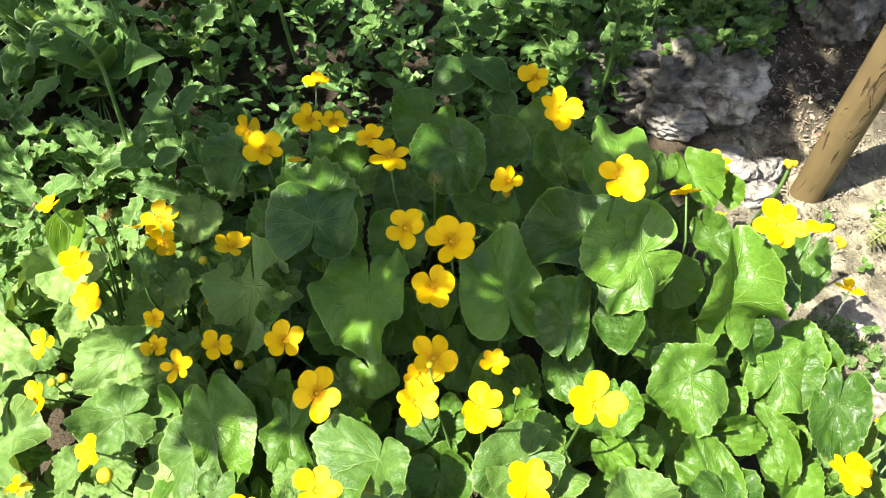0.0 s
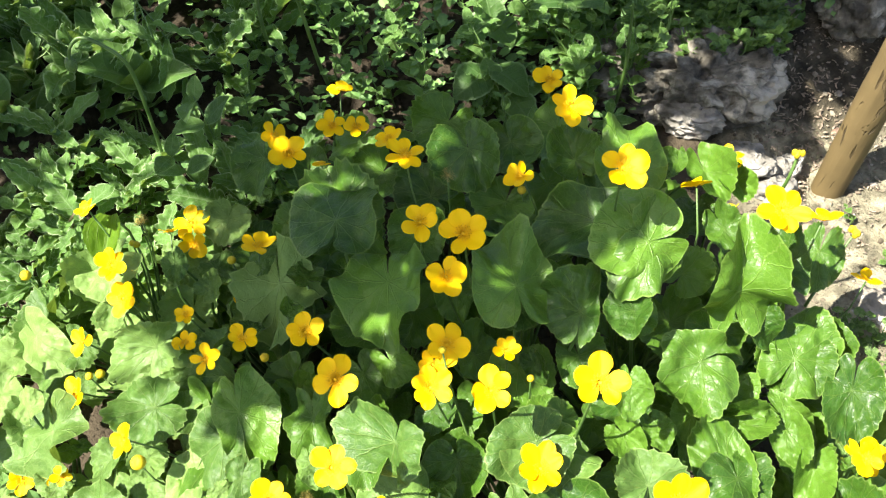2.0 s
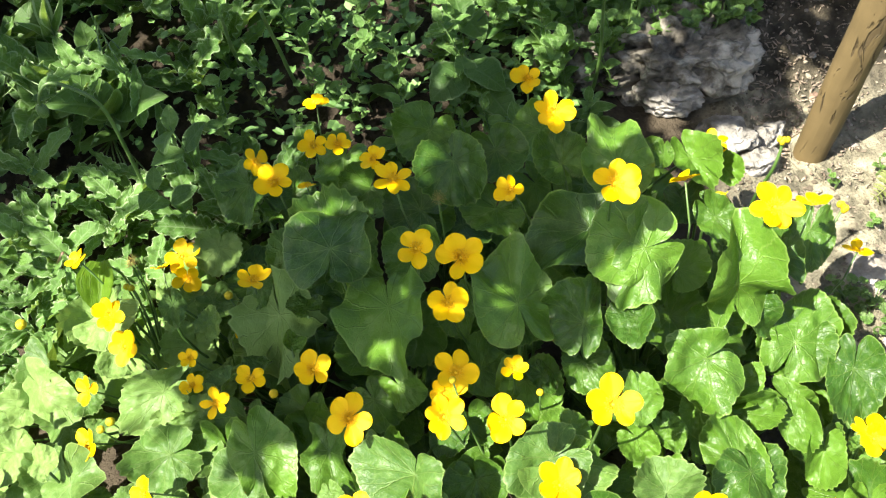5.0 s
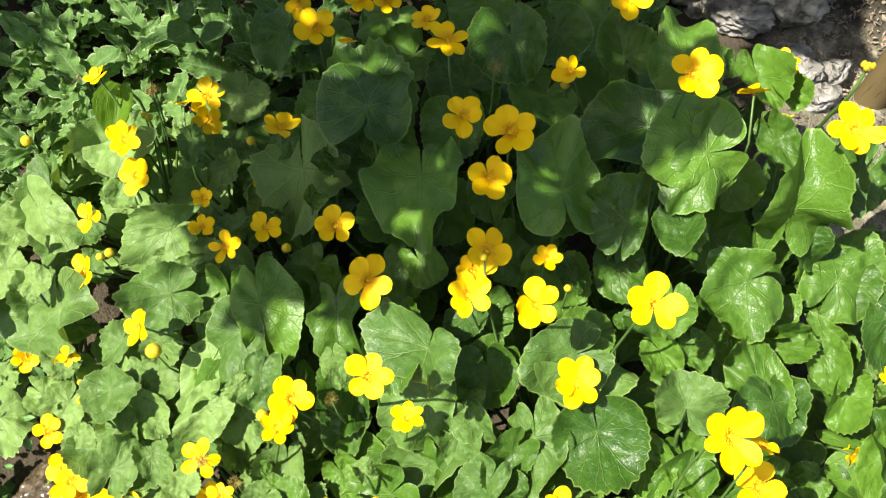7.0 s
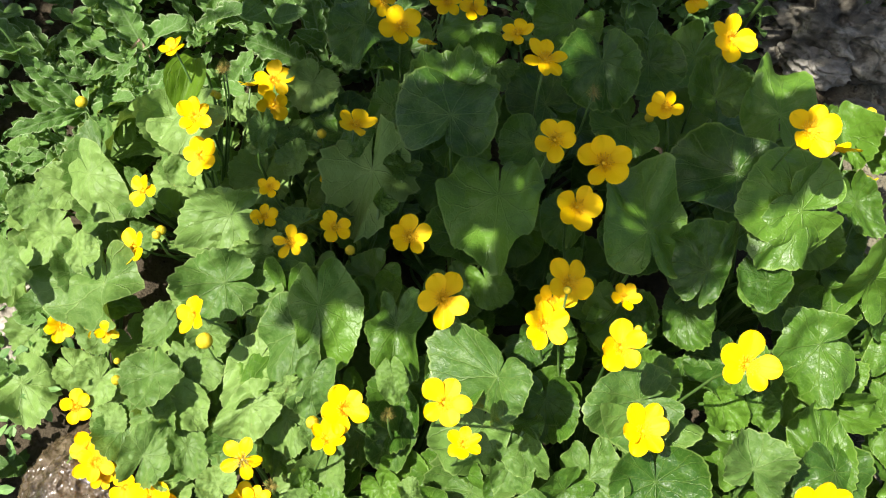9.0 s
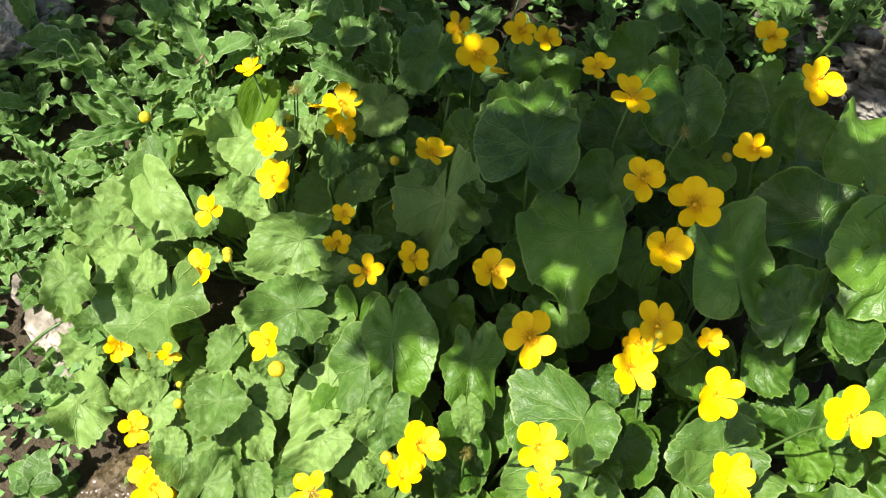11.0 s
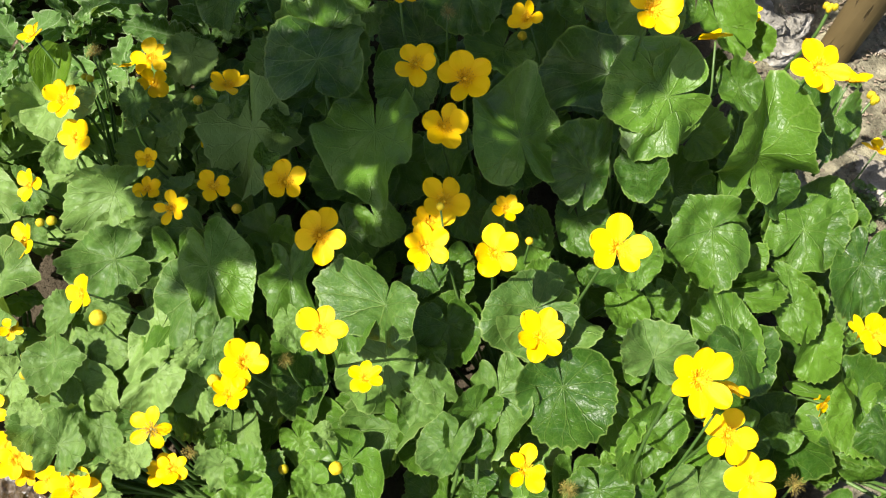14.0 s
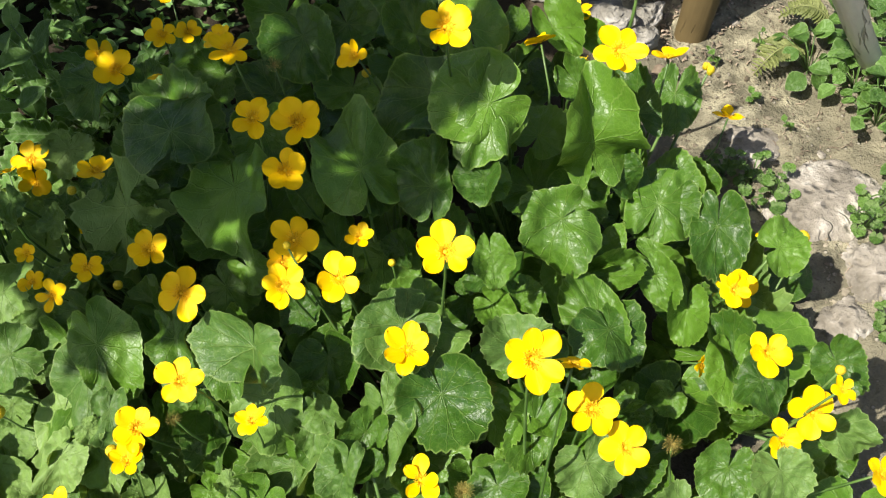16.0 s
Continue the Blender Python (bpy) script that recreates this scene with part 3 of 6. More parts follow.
grown((-0.224, 0.134, 0.152), 0.059, 0.035, 0.036, -171, -24, -1, -0.006)
grown((-0.219, 0.075, 0.137), 0.043, 0.029, 0.022, -165, 8, -7, -0.003)
grown((-0.117, 0.031, 0.204), 0.051, 0.036, 0.025, -77, -26, 0, 0.002)
grown((-0.133, 0.013, 0.190), 0.049, 0.022, 0.037, -89, -15, 18, 0.002)
grown((-0.054, 0.024, 0.196), 0.042, 0.035, 0.020, -90, -7, 25, 0.017)
grown((-0.266, -0.021, 0.065), 0.037, 0.028, 0.016, -76, 5, 24, 0.010)
grown((0.105, -0.081, 0.187), 0.046, 0.025, 0.031, -91, -4, 45, -0.009)
grown((0.503, 0.031, 0.031), 0.036, 0.032, 0.027, -13, 1, 21, 0.000)
grown((0.130, 0.086, 0.280), 0.060, 0.039, 0.033, 95, 10, 13, 0.001)
grown((0.182, 0.070, 0.258), 0.044, 0.037, 0.016, 74, 47, -2, 0.004)
grown((-0.254, 0.196, 0.216), 0.044, 0.031, 0.024, -157, -30, -2, 0.004)
grown((-0.260, 0.173, 0.186), 0.029, 0.022, 0.012, -122, -25, -5, 0.004)
grown((-0.196, 0.185, 0.207), 0.017, 0.009, 0.014, 24, 18, 18, 0.004)
grown((-0.395, 0.129, 0.154), 0.031, 0.020, 0.016, -132, -24, -9, 0.004)
grown((-0.371, 0.102, 0.149), 0.036, 0.023, 0.018, -136, -27, -10, 0.004)
grown((-0.404, 0.067, 0.150), 0.035, 0.022, 0.019, -66, -19, 17, 0.004)
grown((-0.333, 0.075, 0.163), 0.022, 0.013, 0.018, 108, 17, -17, 0.004)
grown((-0.231, 0.035, 0.136), 0.027, 0.029, 0.024, -67, -19, 17, 0.004)
grown((-0.252, 0.040, 0.126), 0.025, 0.012, 0.017, -166, -29, -14, 0.004)
grown((-0.207, 0.087, 0.170), 0.033, 0.018, 0.019, -2, 10, 24, 0.004)
grown((-0.184, 0.053, 0.174), 0.037, 0.023, 0.020, -16, 13, 20, 0.004)
grown((-0.276, 0.011, 0.082), 0.049, 0.034, 0.022, -65, 17, 21, 0.004)
grown((-0.229, -0.036, 0.139), 0.035, 0.022, 0.018, -39, 2, 24, 0.004)
grown((-0.224, 0.000, 0.140), 0.037, 0.025, 0.017, -51, 8, 21, 0.004)
grown((-0.163, -0.006, 0.166), 0.046, 0.028, 0.025, -115, -1, 6, 0.004)
grown((-0.161, -0.046, 0.172), 0.037, 0.025, 0.018, -139, -25, -10, 0.004)
grown((-0.424, 0.046, 0.011), 0.046, 0.027, 0.044, -35, -7, 25, 0.004)
grown((-0.304, -0.013, 0.059), 0.024, 0.015, 0.012, -136, -27, -8, 0.004)
grown((-0.115, -0.023, 0.186), 0.033, 0.023, 0.015, -109, -27, 1, 0.004)
grown((-0.052, -0.020, 0.201), 0.022, 0.013, 0.012, -76, -22, 14, 0.004)
grown((-0.049, -0.046, 0.144), 0.036, 0.022, 0.020, -90, -20, 9, 0.004)
grown((0.357, 0.013, 0.149), 0.040, 0.022, 0.024, -47, -24, 20, 0.004)
grown((0.215, 0.010, 0.231), 0.027, 0.019, 0.014, -97, -25, 6, 0.004)
grown((0.235, -0.012, 0.199), 0.023, 0.015, 0.011, -77, 0, 9, 0.004)
grown((0.226, -0.090, 0.091), 0.043, 0.033, 0.017, -167, -40, -5, 0.004)
grown((0.253, -0.136, 0.121), 0.043, 0.035, 0.026, 158, 29, -16, 0.004)
grown((0.019, -0.085, 0.134), 0.042, 0.021, 0.039, -112, -35, -0, 0.004)
grown((0.052, -0.060, 0.183), 0.031, 0.017, 0.018, -50, 12, 21, 0.004)
grown((0.048, -0.067, 0.174), 0.032, 0.021, 0.016, -109, -23, 1, 0.004)
grown((0.068, -0.115, 0.185), 0.034, 0.014, 0.025, -127, -38, -0, 0.004)
grown((0.063, -0.073, 0.155), 0.032, 0.018, 0.019, -61, -7, 20, 0.004)
grown((0.402, -0.114, 0.155), 0.035, 0.021, 0.019, -115, 8, -4, 0.004)
grown((0.342, 0.087, 0.201), 0.031, 0.019, 0.017, -65, -32, 11, 0.004)
leaf((0.328, -0.076, 0.090), 0.028, 46, 21, 4, 0.66)
leaf((0.366, -0.029, 0.080), 0.025, 114, 20, -20, 0.68)
leaf((0.372, -0.112, 0.080), 0.023, 14, 13, 28, 0.81)
leaf((0.391, 0.032, 0.100), 0.029, -78, -23, 5, 0.68)
leaf((0.439, -0.030, 0.090), 0.027, -85, -23, 12, 0.61)
leaf((0.452, -0.103, 0.080), 0.025, 35, 14, 15, 0.62)
leaf((-0.214, -0.071, 0.130), 0.029, -61, -13, 10, 0.61)
leaf((-0.143, -0.054, 0.130), 0.034, -74, -29, 6, 0.59)
leaf((-0.127, -0.064, 0.120), 0.026, -57, -13, 15, 0.62)
leaf((-0.190, -0.055, 0.110), 0.032, -79, -27, 11, 0.58)
leaf((-0.135, -0.046, 0.150), 0.034, -75, -18, 10, 0.65)
leaf((-0.152, -0.024, 0.140), 0.023, 118, 15, -13, 0.75)
leaf((-0.109, -0.057, 0.160), 0.020, -53, -13, 21, 0.65)
leaf((-0.032, 0.222, 0.219), 0.058, 96, 22, -10, 0.95)
leaf((-0.019, 0.225, 0.205), 0.047, -76, -22, 15, 0.71)
leaf((-0.077, 0.243, 0.195), 0.048, -99, -16, 13, 0.63)
leaf((-0.093, 0.173, 0.195), 0.073, -96, -22, 5, 0.58)
leaf((-0.107, 0.203, 0.205), 0.022, -132, -38, -14, 0.85)
leaf((0.045, 0.203, 0.220), 0.038, -104, -23, 3, 0.89)
leaf((0.131, 0.113, 0.235), 0.037, -108, -29, -5, 0.99)
leaf((0.079, 0.146, 0.200), 0.035, -94, -15, 4, 0.70)
leaf((0.227, 0.068, 0.255), 0.024, -76, -19, 9, 0.92)
leaf((0.202, 0.254, 0.245), 0.037, 106, 24, -8, 0.79)
leaf((0.100, 0.274, 0.255), 0.046, -72, -31, 16, 0.87)
leaf((0.142, 0.282, 0.250), 0.036, -78, -24, 20, 0.99)
leaf((0.133, 0.249, 0.200), 0.031, -125, -19, -6, 1.23)
leaf((0.058, 0.264, 0.200), 0.042, 141, 11, -24, 0.86)
leaf((0.297, 0.239, 0.250), 0.018, -102, -20, 5, 0.64)
leaf((0.339, 0.276, 0.190), 0.042, -72, -21, 18, 0.58)
leaf((0.368, 0.266, 0.182), 0.028, -53, -15, 20, 0.66)
leaf((0.345, 0.221, 0.180), 0.024, -39, -8, 25, 0.66)
leaf((0.301, 0.292, 0.190), 0.020, -40, -19, 22, 1.01)
leaf((0.367, 0.112, 0.235), 0.045, 96, 18, 6, 0.58)
leaf((0.338, 0.190, 0.200), 0.038, -61, -19, 23, 0.58)
leaf((0.288, 0.141, 0.200), 0.031, 40, 20, 10, 1.00)
leaf((0.288, -0.047, 0.180), 0.049, 103, 22, -12, 0.58)
leaf((0.214, -0.076, 0.233), 0.028, 72, 24, 1, 1.22)
leaf((0.149, -0.011, 0.215), 0.026, 97, 11, -8, 1.04)
leaf((0.152, -0.082, 0.200), 0.045, -82, -22, 12, 0.94)
leaf((0.087, -0.090, 0.180), 0.035, -134, -20, -14, 0.58)
leaf((-0.002, -0.011, 0.230), 0.048, -96, -20, 2, 0.58)
leaf((0.035, -0.057, 0.140), 0.060, -123, -28, -6, 0.67)
leaf((0.069, -0.022, 0.190), 0.034, -81, -30, 9, 0.92)
leaf((-0.128, 0.072, 0.190), 0.031, -100, -20, -0, 0.94)
leaf((-0.148, 0.037, 0.170), 0.069, -94, -21, 3, 0.58)
leaf((-0.199, 0.050, 0.190), 0.043, -168, -3, -18, 0.80)
leaf((-0.208, 0.115, 0.190), 0.047, -165, -15, -24, 0.66)
leaf((-0.188, 0.077, 0.180), 0.028, 3, 14, 27, 0.62)
leaf((-0.190, 0.190, 0.220), 0.023, -79, -18, 11, 0.60)
leaf((-0.168, 0.186, 0.180), 0.021, 47, 24, 11, 0.93)
leaf((-0.263, 0.253, 0.225), 0.048, -99, -17, 9, 0.58, young=1)
leaf((-0.287, 0.222, 0.180), 0.036, -106, -17, -1, 0.73)
leaf((-0.271, 0.189, 0.170), 0.034, -83, -23, 6, 0.67)
leaf((-0.374, 0.224, 0.100), 0.060, -88, -27, 4, 0.59)
leaf((-0.340, 0.077, 0.130), 0.036, 104, 28, -14, 0.73)
leaf((-0.436, 0.181, 0.060), 0.030, -156, -25, -18, 0.94)
leaf((-0.412, 0.157, 0.060), 0.033, -66, -22, 23, 0.73)
leaf((-0.447, 0.119, 0.050), 0.048, -74, -26, 3, 0.58)
leaf((-0.393, -0.008, 0.060), 0.044, -54, -8, 17, 0.71)
leaf((-0.402, 0.046, 0.050), 0.030, -131, -23, -13, 0.85)
leaf((-0.247, -0.024, 0.160), 0.036, -94, -14, 6, 0.75)
leaf((-0.172, -0.069, 0.140), 0.038, 74, 28, 2, 0.68)
leaf((-0.249, -0.081, 0.120), 0.037, 67, 26, 4, 0.63)
leaf((-0.290, -0.050, 0.100), 0.020, 119, 14, -21, 0.91)
leaf((-0.053, -0.089, 0.130), 0.024, -58, -20, 17, 0.79)
leaf((-0.049, -0.029, 0.150), 0.034, -82, -23, 7, 0.75)
leaf((-0.122, -0.086, 0.100), 0.026, -65, -18, 14, 0.97)
leaf((0.389, -0.090, 0.145), 0.039, -104, -26, 4, 0.66)
leaf((0.391, -0.087, 0.148), 0.039, 102, 16, -6, 0.58)
leaf((0.369, -0.036, 0.150), 0.034, -113, -25, -3, 0.58)
leaf((0.349, -0.009, 0.170), 0.033, -77, -12, 13, 0.58)
leaf((0.464, -0.001, 0.150), 0.027, -5, -1, 23, 1.13)
leaf((0.419, 0.029, 0.160), 0.050, -110, -30, -1, 0.58)
leaf((0.461, -0.116, 0.160), 0.031, -79, -22, 12, 0.81)
leaf((0.442, -0.165, 0.150), 0.035, -36, -6, 26, 0.58)
leaf((0.379, -0.194, 0.180), 0.028, -89, -23, 17, 0.98)
leaf((0.347, -0.180, 0.170), 0.032, -124, -27, -6, 0.79)
leaf((0.247, -0.151, 0.170), 0.029, -83, -27, 6, 1.16)
leaf((0.217, -0.110, 0.170), 0.041, -131, -21, -11, 0.58)
leaf((0.050, -0.093, 0.130), 0.030, -100, -17, 8, 0.85)
leaf((-0.123, 0.349, 0.190), 0.047, -106, -17, 6, 0.82)
leaf((-0.015, 0.359, 0.195), 0.039, -138, -26, -7, 0.98)
leaf((0.081, 0.371, 0.200), 0.041, -140, -30, -22, 0.99)
leaf((0.008, 0.314, 0.190), 0.033, -144, -22, -17, 1.02)
leaf((0.194, 0.324, 0.220), 0.044, -112, -20, -1, 0.80)
leaf((-0.078, 0.340, 0.170), 0.032, 125, 16, -12, 0.93)
leaf((-0.169, 0.302, 0.150), 0.032, -114, -23, -7, 0.96)
leaf((0.364, 0.076, 0.150), 0.038, -111, -16, -12, 0.58)
leaf((0.310, 0.002, 0.170), 0.033, 5, 5, 25, 0.58)
leaf((0.209, -0.010, 0.190), 0.024, -49, -19, 26, 0.74)
leaf((0.142, 0.059, 0.200), 0.021, -64, -17, 20, 0.61)
leaf((0.014, 0.073, 0.200), 0.028, -60, -17, 24, 0.77)
leaf((-0.078, 0.080, 0.170), 0.037, -132, -29, -14, 0.85)
leaf((0.051, 0.019, 0.200), 0.020, -46, -12, 30, 1.17)
leaf((-0.012, 0.073, 0.180), 0.033, -63, -17, 14, 0.91)
leaf((0.182, 0.069, 0.190), 0.035, -75, -22, 6, 0.77)
leaf((0.274, 0.013, 0.170), 0.029, -82, -26, 15, 0.70)
leaf((0.431, 0.176, 0.170), 0.047, -122, -26, -9, 0.58)
leaf((0.187, -0.088, 0.170), 0.037, -56, -15, 32, 0.76)
leaf((0.222, -0.093, 0.170), 0.033, -69, -20, 8, 0.76)
leaf((0.177, -0.146, 0.150), 0.031, -87, -19, 15, 0.98)
leaf((0.099, -0.095, 0.140), 0.030, -134, -21, -9, 0.86)
leaf((-0.074, -0.034, 0.120), 0.036, -128, -20, -10, 0.87)
leaf((-0.099, -0.080, 0.130), 0.031, -100, -21, 11, 0.76)
leaf((-0.037, -0.073, 0.130), 0.029, -56, -17, 24, 0.77)
leaf((-0.247, -0.048, 0.130), 0.030, -55, -26, 22, 0.86)
leaf((-0.226, -0.106, 0.100), 0.028, -25, 9, 29, 0.71)
leaf((-0.313, -0.008, 0.090), 0.029, -120, -14, 1, 0.81)
leaf((-0.343, 0.004, 0.080), 0.029, -37, -7, 28, 0.67)
leaf((-0.179, 0.083, 0.180), 0.035, -47, -18, 27, 0.85)
leaf((-0.253, 0.029, 0.140), 0.027, -129, -19, -8, 0.72)
leaf((-0.167, 0.095, 0.180), 0.025, 134, 9, -15, 1.04)
leaf((-0.393, 0.066, 0.070), 0.031, -91, -29, 2, 0.76)
leaf((-0.402, 0.200, 0.080), 0.033, -114, -23, 8, 1.03)
leaf((-0.327, 0.176, 0.120), 0.031, -48, -20, 17, 0.75)
leaf((-0.259, 0.209, 0.170), 0.039, -65, -17, 18, 0.60)
leaf((-0.292, 0.232, 0.160), 0.032, -59, -10, 18, 0.75)
bloom((0.402, -0.044, 0.180), 0.0148, -70, 61, -178)
bloom((0.456, 0.015, 0.150), 0.0082, -39, 46, 112, 4, faded=1)
bloom((0.371, -0.070, 0.110), 0.0083, -34, 8, -40)
bloom((-0.301, -0.074, 0.075), 0.0112, -95, 74, 120)
bloom((-0.293, -0.089, 0.070), 0.0102, -47, 67, 129)
bloom((-0.231, -0.092, 0.100), 0.0080, -9, 35, 111)
bloom((0.216, 0.115, 0.381), 0.0194, -87, 65, 171, 5)
bloom((0.090, 0.123, 0.309), 0.0202, -87, 65, -179, 5)
bloom((0.073, 0.091, 0.294), 0.0188, -76, 59, -133, 5)
bloom((0.054, 0.146, 0.301), 0.0171, -86, 71, 144, 5)
bloom((-0.049, 0.070, 0.261), 0.0170, -87, 65, -179, 5)
bloom((-0.019, 0.010, 0.281), 0.0184, -87, 65, 141, 5)
bloom((0.070, 0.032, 0.283), 0.0178, -74, 64, 134, 5)
bloom((0.055, 0.001, 0.272), 0.0164, -87, 65, 176, 6)
bloom((0.058, 0.018, 0.278), 0.0118, -86, 71, 124, 5)
bloom((0.102, -0.028, 0.311), 0.0164, -87, 65, -166, 5)
bloom((0.178, -0.041, 0.333), 0.0194, -87, 63, 166, 5)
bloom((0.135, -0.056, 0.233), 0.0194, -66, 86, 84, 6)
bloom((0.345, 0.105, 0.325), 0.0210, -87, 65, -164, 6)
bloom((0.408, 0.151, 0.250), 0.0153, 53, 65, -58, 5)
bloom((0.199, 0.270, 0.301), 0.0215, -77, 63, 104, 6)
bloom((0.193, 0.387, 0.231), 0.0163, -83, 68, 108, 5)
bloom((-0.082, 0.302, 0.240), 0.0186, -74, 64, 134, 5)
bloom((-0.105, 0.347, 0.225), 0.0161, -19, 38, 147, 5)
bloom((0.043, 0.220, 0.308), 0.0188, -76, 84, 93, 6)
bloom((0.023, 0.290, 0.260), 0.0140, -153, 70, -63, 5)
bloom((0.145, 0.197, 0.292), 0.0155, -155, 57, -153, 5)
bloom((-0.238, 0.159, 0.211), 0.0177, -113, 64, -131, 5)
bloom((-0.245, 0.182, 0.233), 0.0165, -103, 71, -160, 6)
bloom((-0.302, 0.155, 0.149), 0.0140, -140, 57, -90, 5)
bloom((-0.292, 0.092, 0.157), 0.0164, -147, 53, -107, 5)
bloom((-0.272, 0.237, 0.254), 0.0132, 161, 63, 37, 5)
bloom((-0.207, 0.295, 0.155), 0.0179, -87, 65, -174, 5)
bloom((-0.203, 0.269, 0.150), 0.0148, -80, 48, -20, 5)
bloom((-0.227, 0.281, 0.160), 0.0114, 88, 49, -81, 5)
bloom((-0.146, 0.075, 0.224), 0.0141, -105, 48, -158, 5, loose=1)
bloom((-0.111, 0.086, 0.236), 0.0126, -46, 68, 89, 5)
bloom((-0.173, 0.130, 0.216), 0.0099, -86, 71, 165, 5)
bloom((-0.176, 0.110, 0.200), 0.0109, -66, 86, 93, 5)
bloom((-0.111, 0.201, 0.220), 0.0164, 36, 73, -21, 5)
bloom((-0.134, 0.172, 0.189), 0.0125, -12, 29, 127, 5)
bloom((-0.209, 0.006, 0.216), 0.0155, -156, 46, 44, 5)
bloom((-0.012, -0.082, 0.318), 0.0156, -87, 65, 156, 5)
bloom((-0.084, -0.054, 0.208), 0.0176, -41, 72, 93, 5)
bloom((-0.094, -0.076, 0.202), 0.0148, 13, 82, -88, 6)
bloom((0.007, -0.073, 0.212), 0.0138, 76, 83, 14, 6)
bloom((0.215, -0.129, 0.326), 0.0196, -87, 65, 171, 6)
bloom((0.242, -0.127, 0.300), 0.0113, 49, 49, -69, 5)
bloom((0.253, -0.137, 0.240), 0.0196, -87, 65, -134, 5)
bloom((-0.158, -0.090, 0.174), 0.0161, -88, 60, 162, 5, faded=1)
bloom((0.272, -0.161, 0.213), 0.0168, -90, 66, -175, 5)
bloom((0.419, -0.022, 0.136), 0.0166, -90, 66, 155, 5)
bloom((0.406, -0.104, 0.181), 0.0180, -86, 68, -167, 5)
bloom((0.408, -0.167, 0.210), 0.0174, -89, 63, 176, 5)
bloom((0.388, -0.174, 0.185), 0.0158, -89, 63, -174, 5)
bloom((0.415, -0.172, 0.258), 0.0095, -42, 68, 77, 5)
bloom((0.491, 0.175, 0.115), 0.0142, 66, 63, -65, 5)
bloom((0.308, 0.205, 0.248), 0.0153, 103, 38, -97, 5)
bloom((0.366, 0.286, 0.193), 0.0175, 126, 83, -118, 5)
bloom((0.346, 0.205, 0.210), 0.0077, 88, 49, -87, 5)
bloom((0.117, 0.039, 0.255), 0.0123, -81, 80, 139, 5, loose=1)
bloom((0.365, -0.084, 0.140), 0.0093, -54, 18, -59, 5)
bloom((-0.329, -0.033, 0.083), 0.0149, -86, 71, -165, 5)
bloom((-0.279, -0.047, 0.090), 0.0122, 46, 88, -30, 5)
bloom((-0.307, -0.068, 0.085), 0.0156, -86, 71, 144, 5)
bloom((-0.298, -0.080, 0.085), 0.0176, -77, 76, 112, 6)
bloom((-0.269, -0.097, 0.080), 0.0134, -95, 70, 170, 5)
bloom((-0.239, -0.111, 0.100), 0.0201, -99, 76, -155, 6)
bloom((-0.325, 0.037, 0.100), 0.0123, -73, 33, 24, 5)
bloom((-0.362, 0.038, 0.090), 0.0139, -70, 45, 50, 5)
bloom((-0.146, -0.115, 0.150), 0.0143, 161, 86, -67, 6)
bloom((-0.093, -0.117, 0.150), 0.0105, 161, 86, -67, 5)
bloom((-0.046, 0.472, 0.169), 0.0161, 67, 78, -57, 5)
bloom((-0.044, 0.365, 0.214), 0.0152, -82, 70, 179, 5)
bloom((-0.019, 0.365, 0.210), 0.0146, -58, 73, 115, 5)
bloom((-0.059, 0.332, 0.190), 0.0088, 82, 69, -85, 5)
bloom((0.121, -0.134, 0.170), 0.0169, -64, 80, 131, 5, loose=1)
bloom((-0.096, -0.117, 0.130), 0.0165, -31, 88, 128, 5)
bloom((-0.162, -0.107, 0.120), 0.0150, -75, 83, 99, 5)
bloom((-0.313, -0.072, 0.050), 0.0175, -88, 71, 143, 5)
bloom((0.446, -0.213, 0.180), 0.0142, -35, 62, -135, 5)
bloom((-0.199, -0.044, 0.100), 0.0084, 27, 82, 52, 5)
bloom((-0.346, 0.019, 0.070), 0.0065, -66, 86, 156, 5)
bloom((-0.307, 0.025, 0.120), 0.0101, -89, 70, 144, 5)
bloom((-0.238, -0.087, 0.080), 0.0079, 32, 79, 71, 5)
bud((-0.292, -0.001, 0.120), 0.0028)
bud((-0.288, -0.018, 0.120), 0.0042)
bud((-0.201, -0.008, 0.200), 0.0064)
bud((-0.107, -0.064, 0.200), 0.0048)
bud((-0.401, 0.270, 0.120), 0.0059)
bud((-0.247, 0.236, 0.200), 0.0032)
bud((-0.020, -0.123, 0.160), 0.0051)
bud((-0.063, -0.116, 0.140), 0.0040)
bud((-0.284, -0.083, 0.080), 0.0053)
bud((-0.227, -0.093, 0.100), 0.0052)
bud((-0.206, 0.136, 0.190), 0.0036)
bud((0.436, -0.145, 0.220), 0.0037)
bud((-0.261, 0.082, 0.200), 0.0036)
bud((-0.276, 0.115, 0.150), 0.0045)
bud((-0.242, 0.233, 0.200), 0.0036)
bud((-0.142, 0.203, 0.200), 0.0042)
bud((0.149, 0.244, 0.220), 0.0042)
bud((0.501, 0.020, 0.120), 0.0062)
bud((0.348, 0.210, 0.200), 0.0081)
bud((0.067, 0.017, 0.300), 0.0029)
bud((0.136, 0.032, 0.220), 0.0031)
bud((-0.100, 0.087, 0.200), 0.0041)
seed_head((0.080, 0.181, 0.319), 0.0077)
seed_head((0.309, -0.159, 0.189), 0.0088)
seed_head((0.187, -0.086, 0.200), 0.0087)
seed_head((-0.242, 0.266, 0.200), 0.0083)
seed_head((-0.140, -0.096, 0.130), 0.0078)
seed_head((0.153, -0.147, 0.160), 0.0087)
seed_head((-0.051, -0.059, 0.220), 0.0068)
seed_head((-0.244, 0.263, 0.200), 0.0071)
seed_head((0.151, -0.150, 0.170), 0.0083)

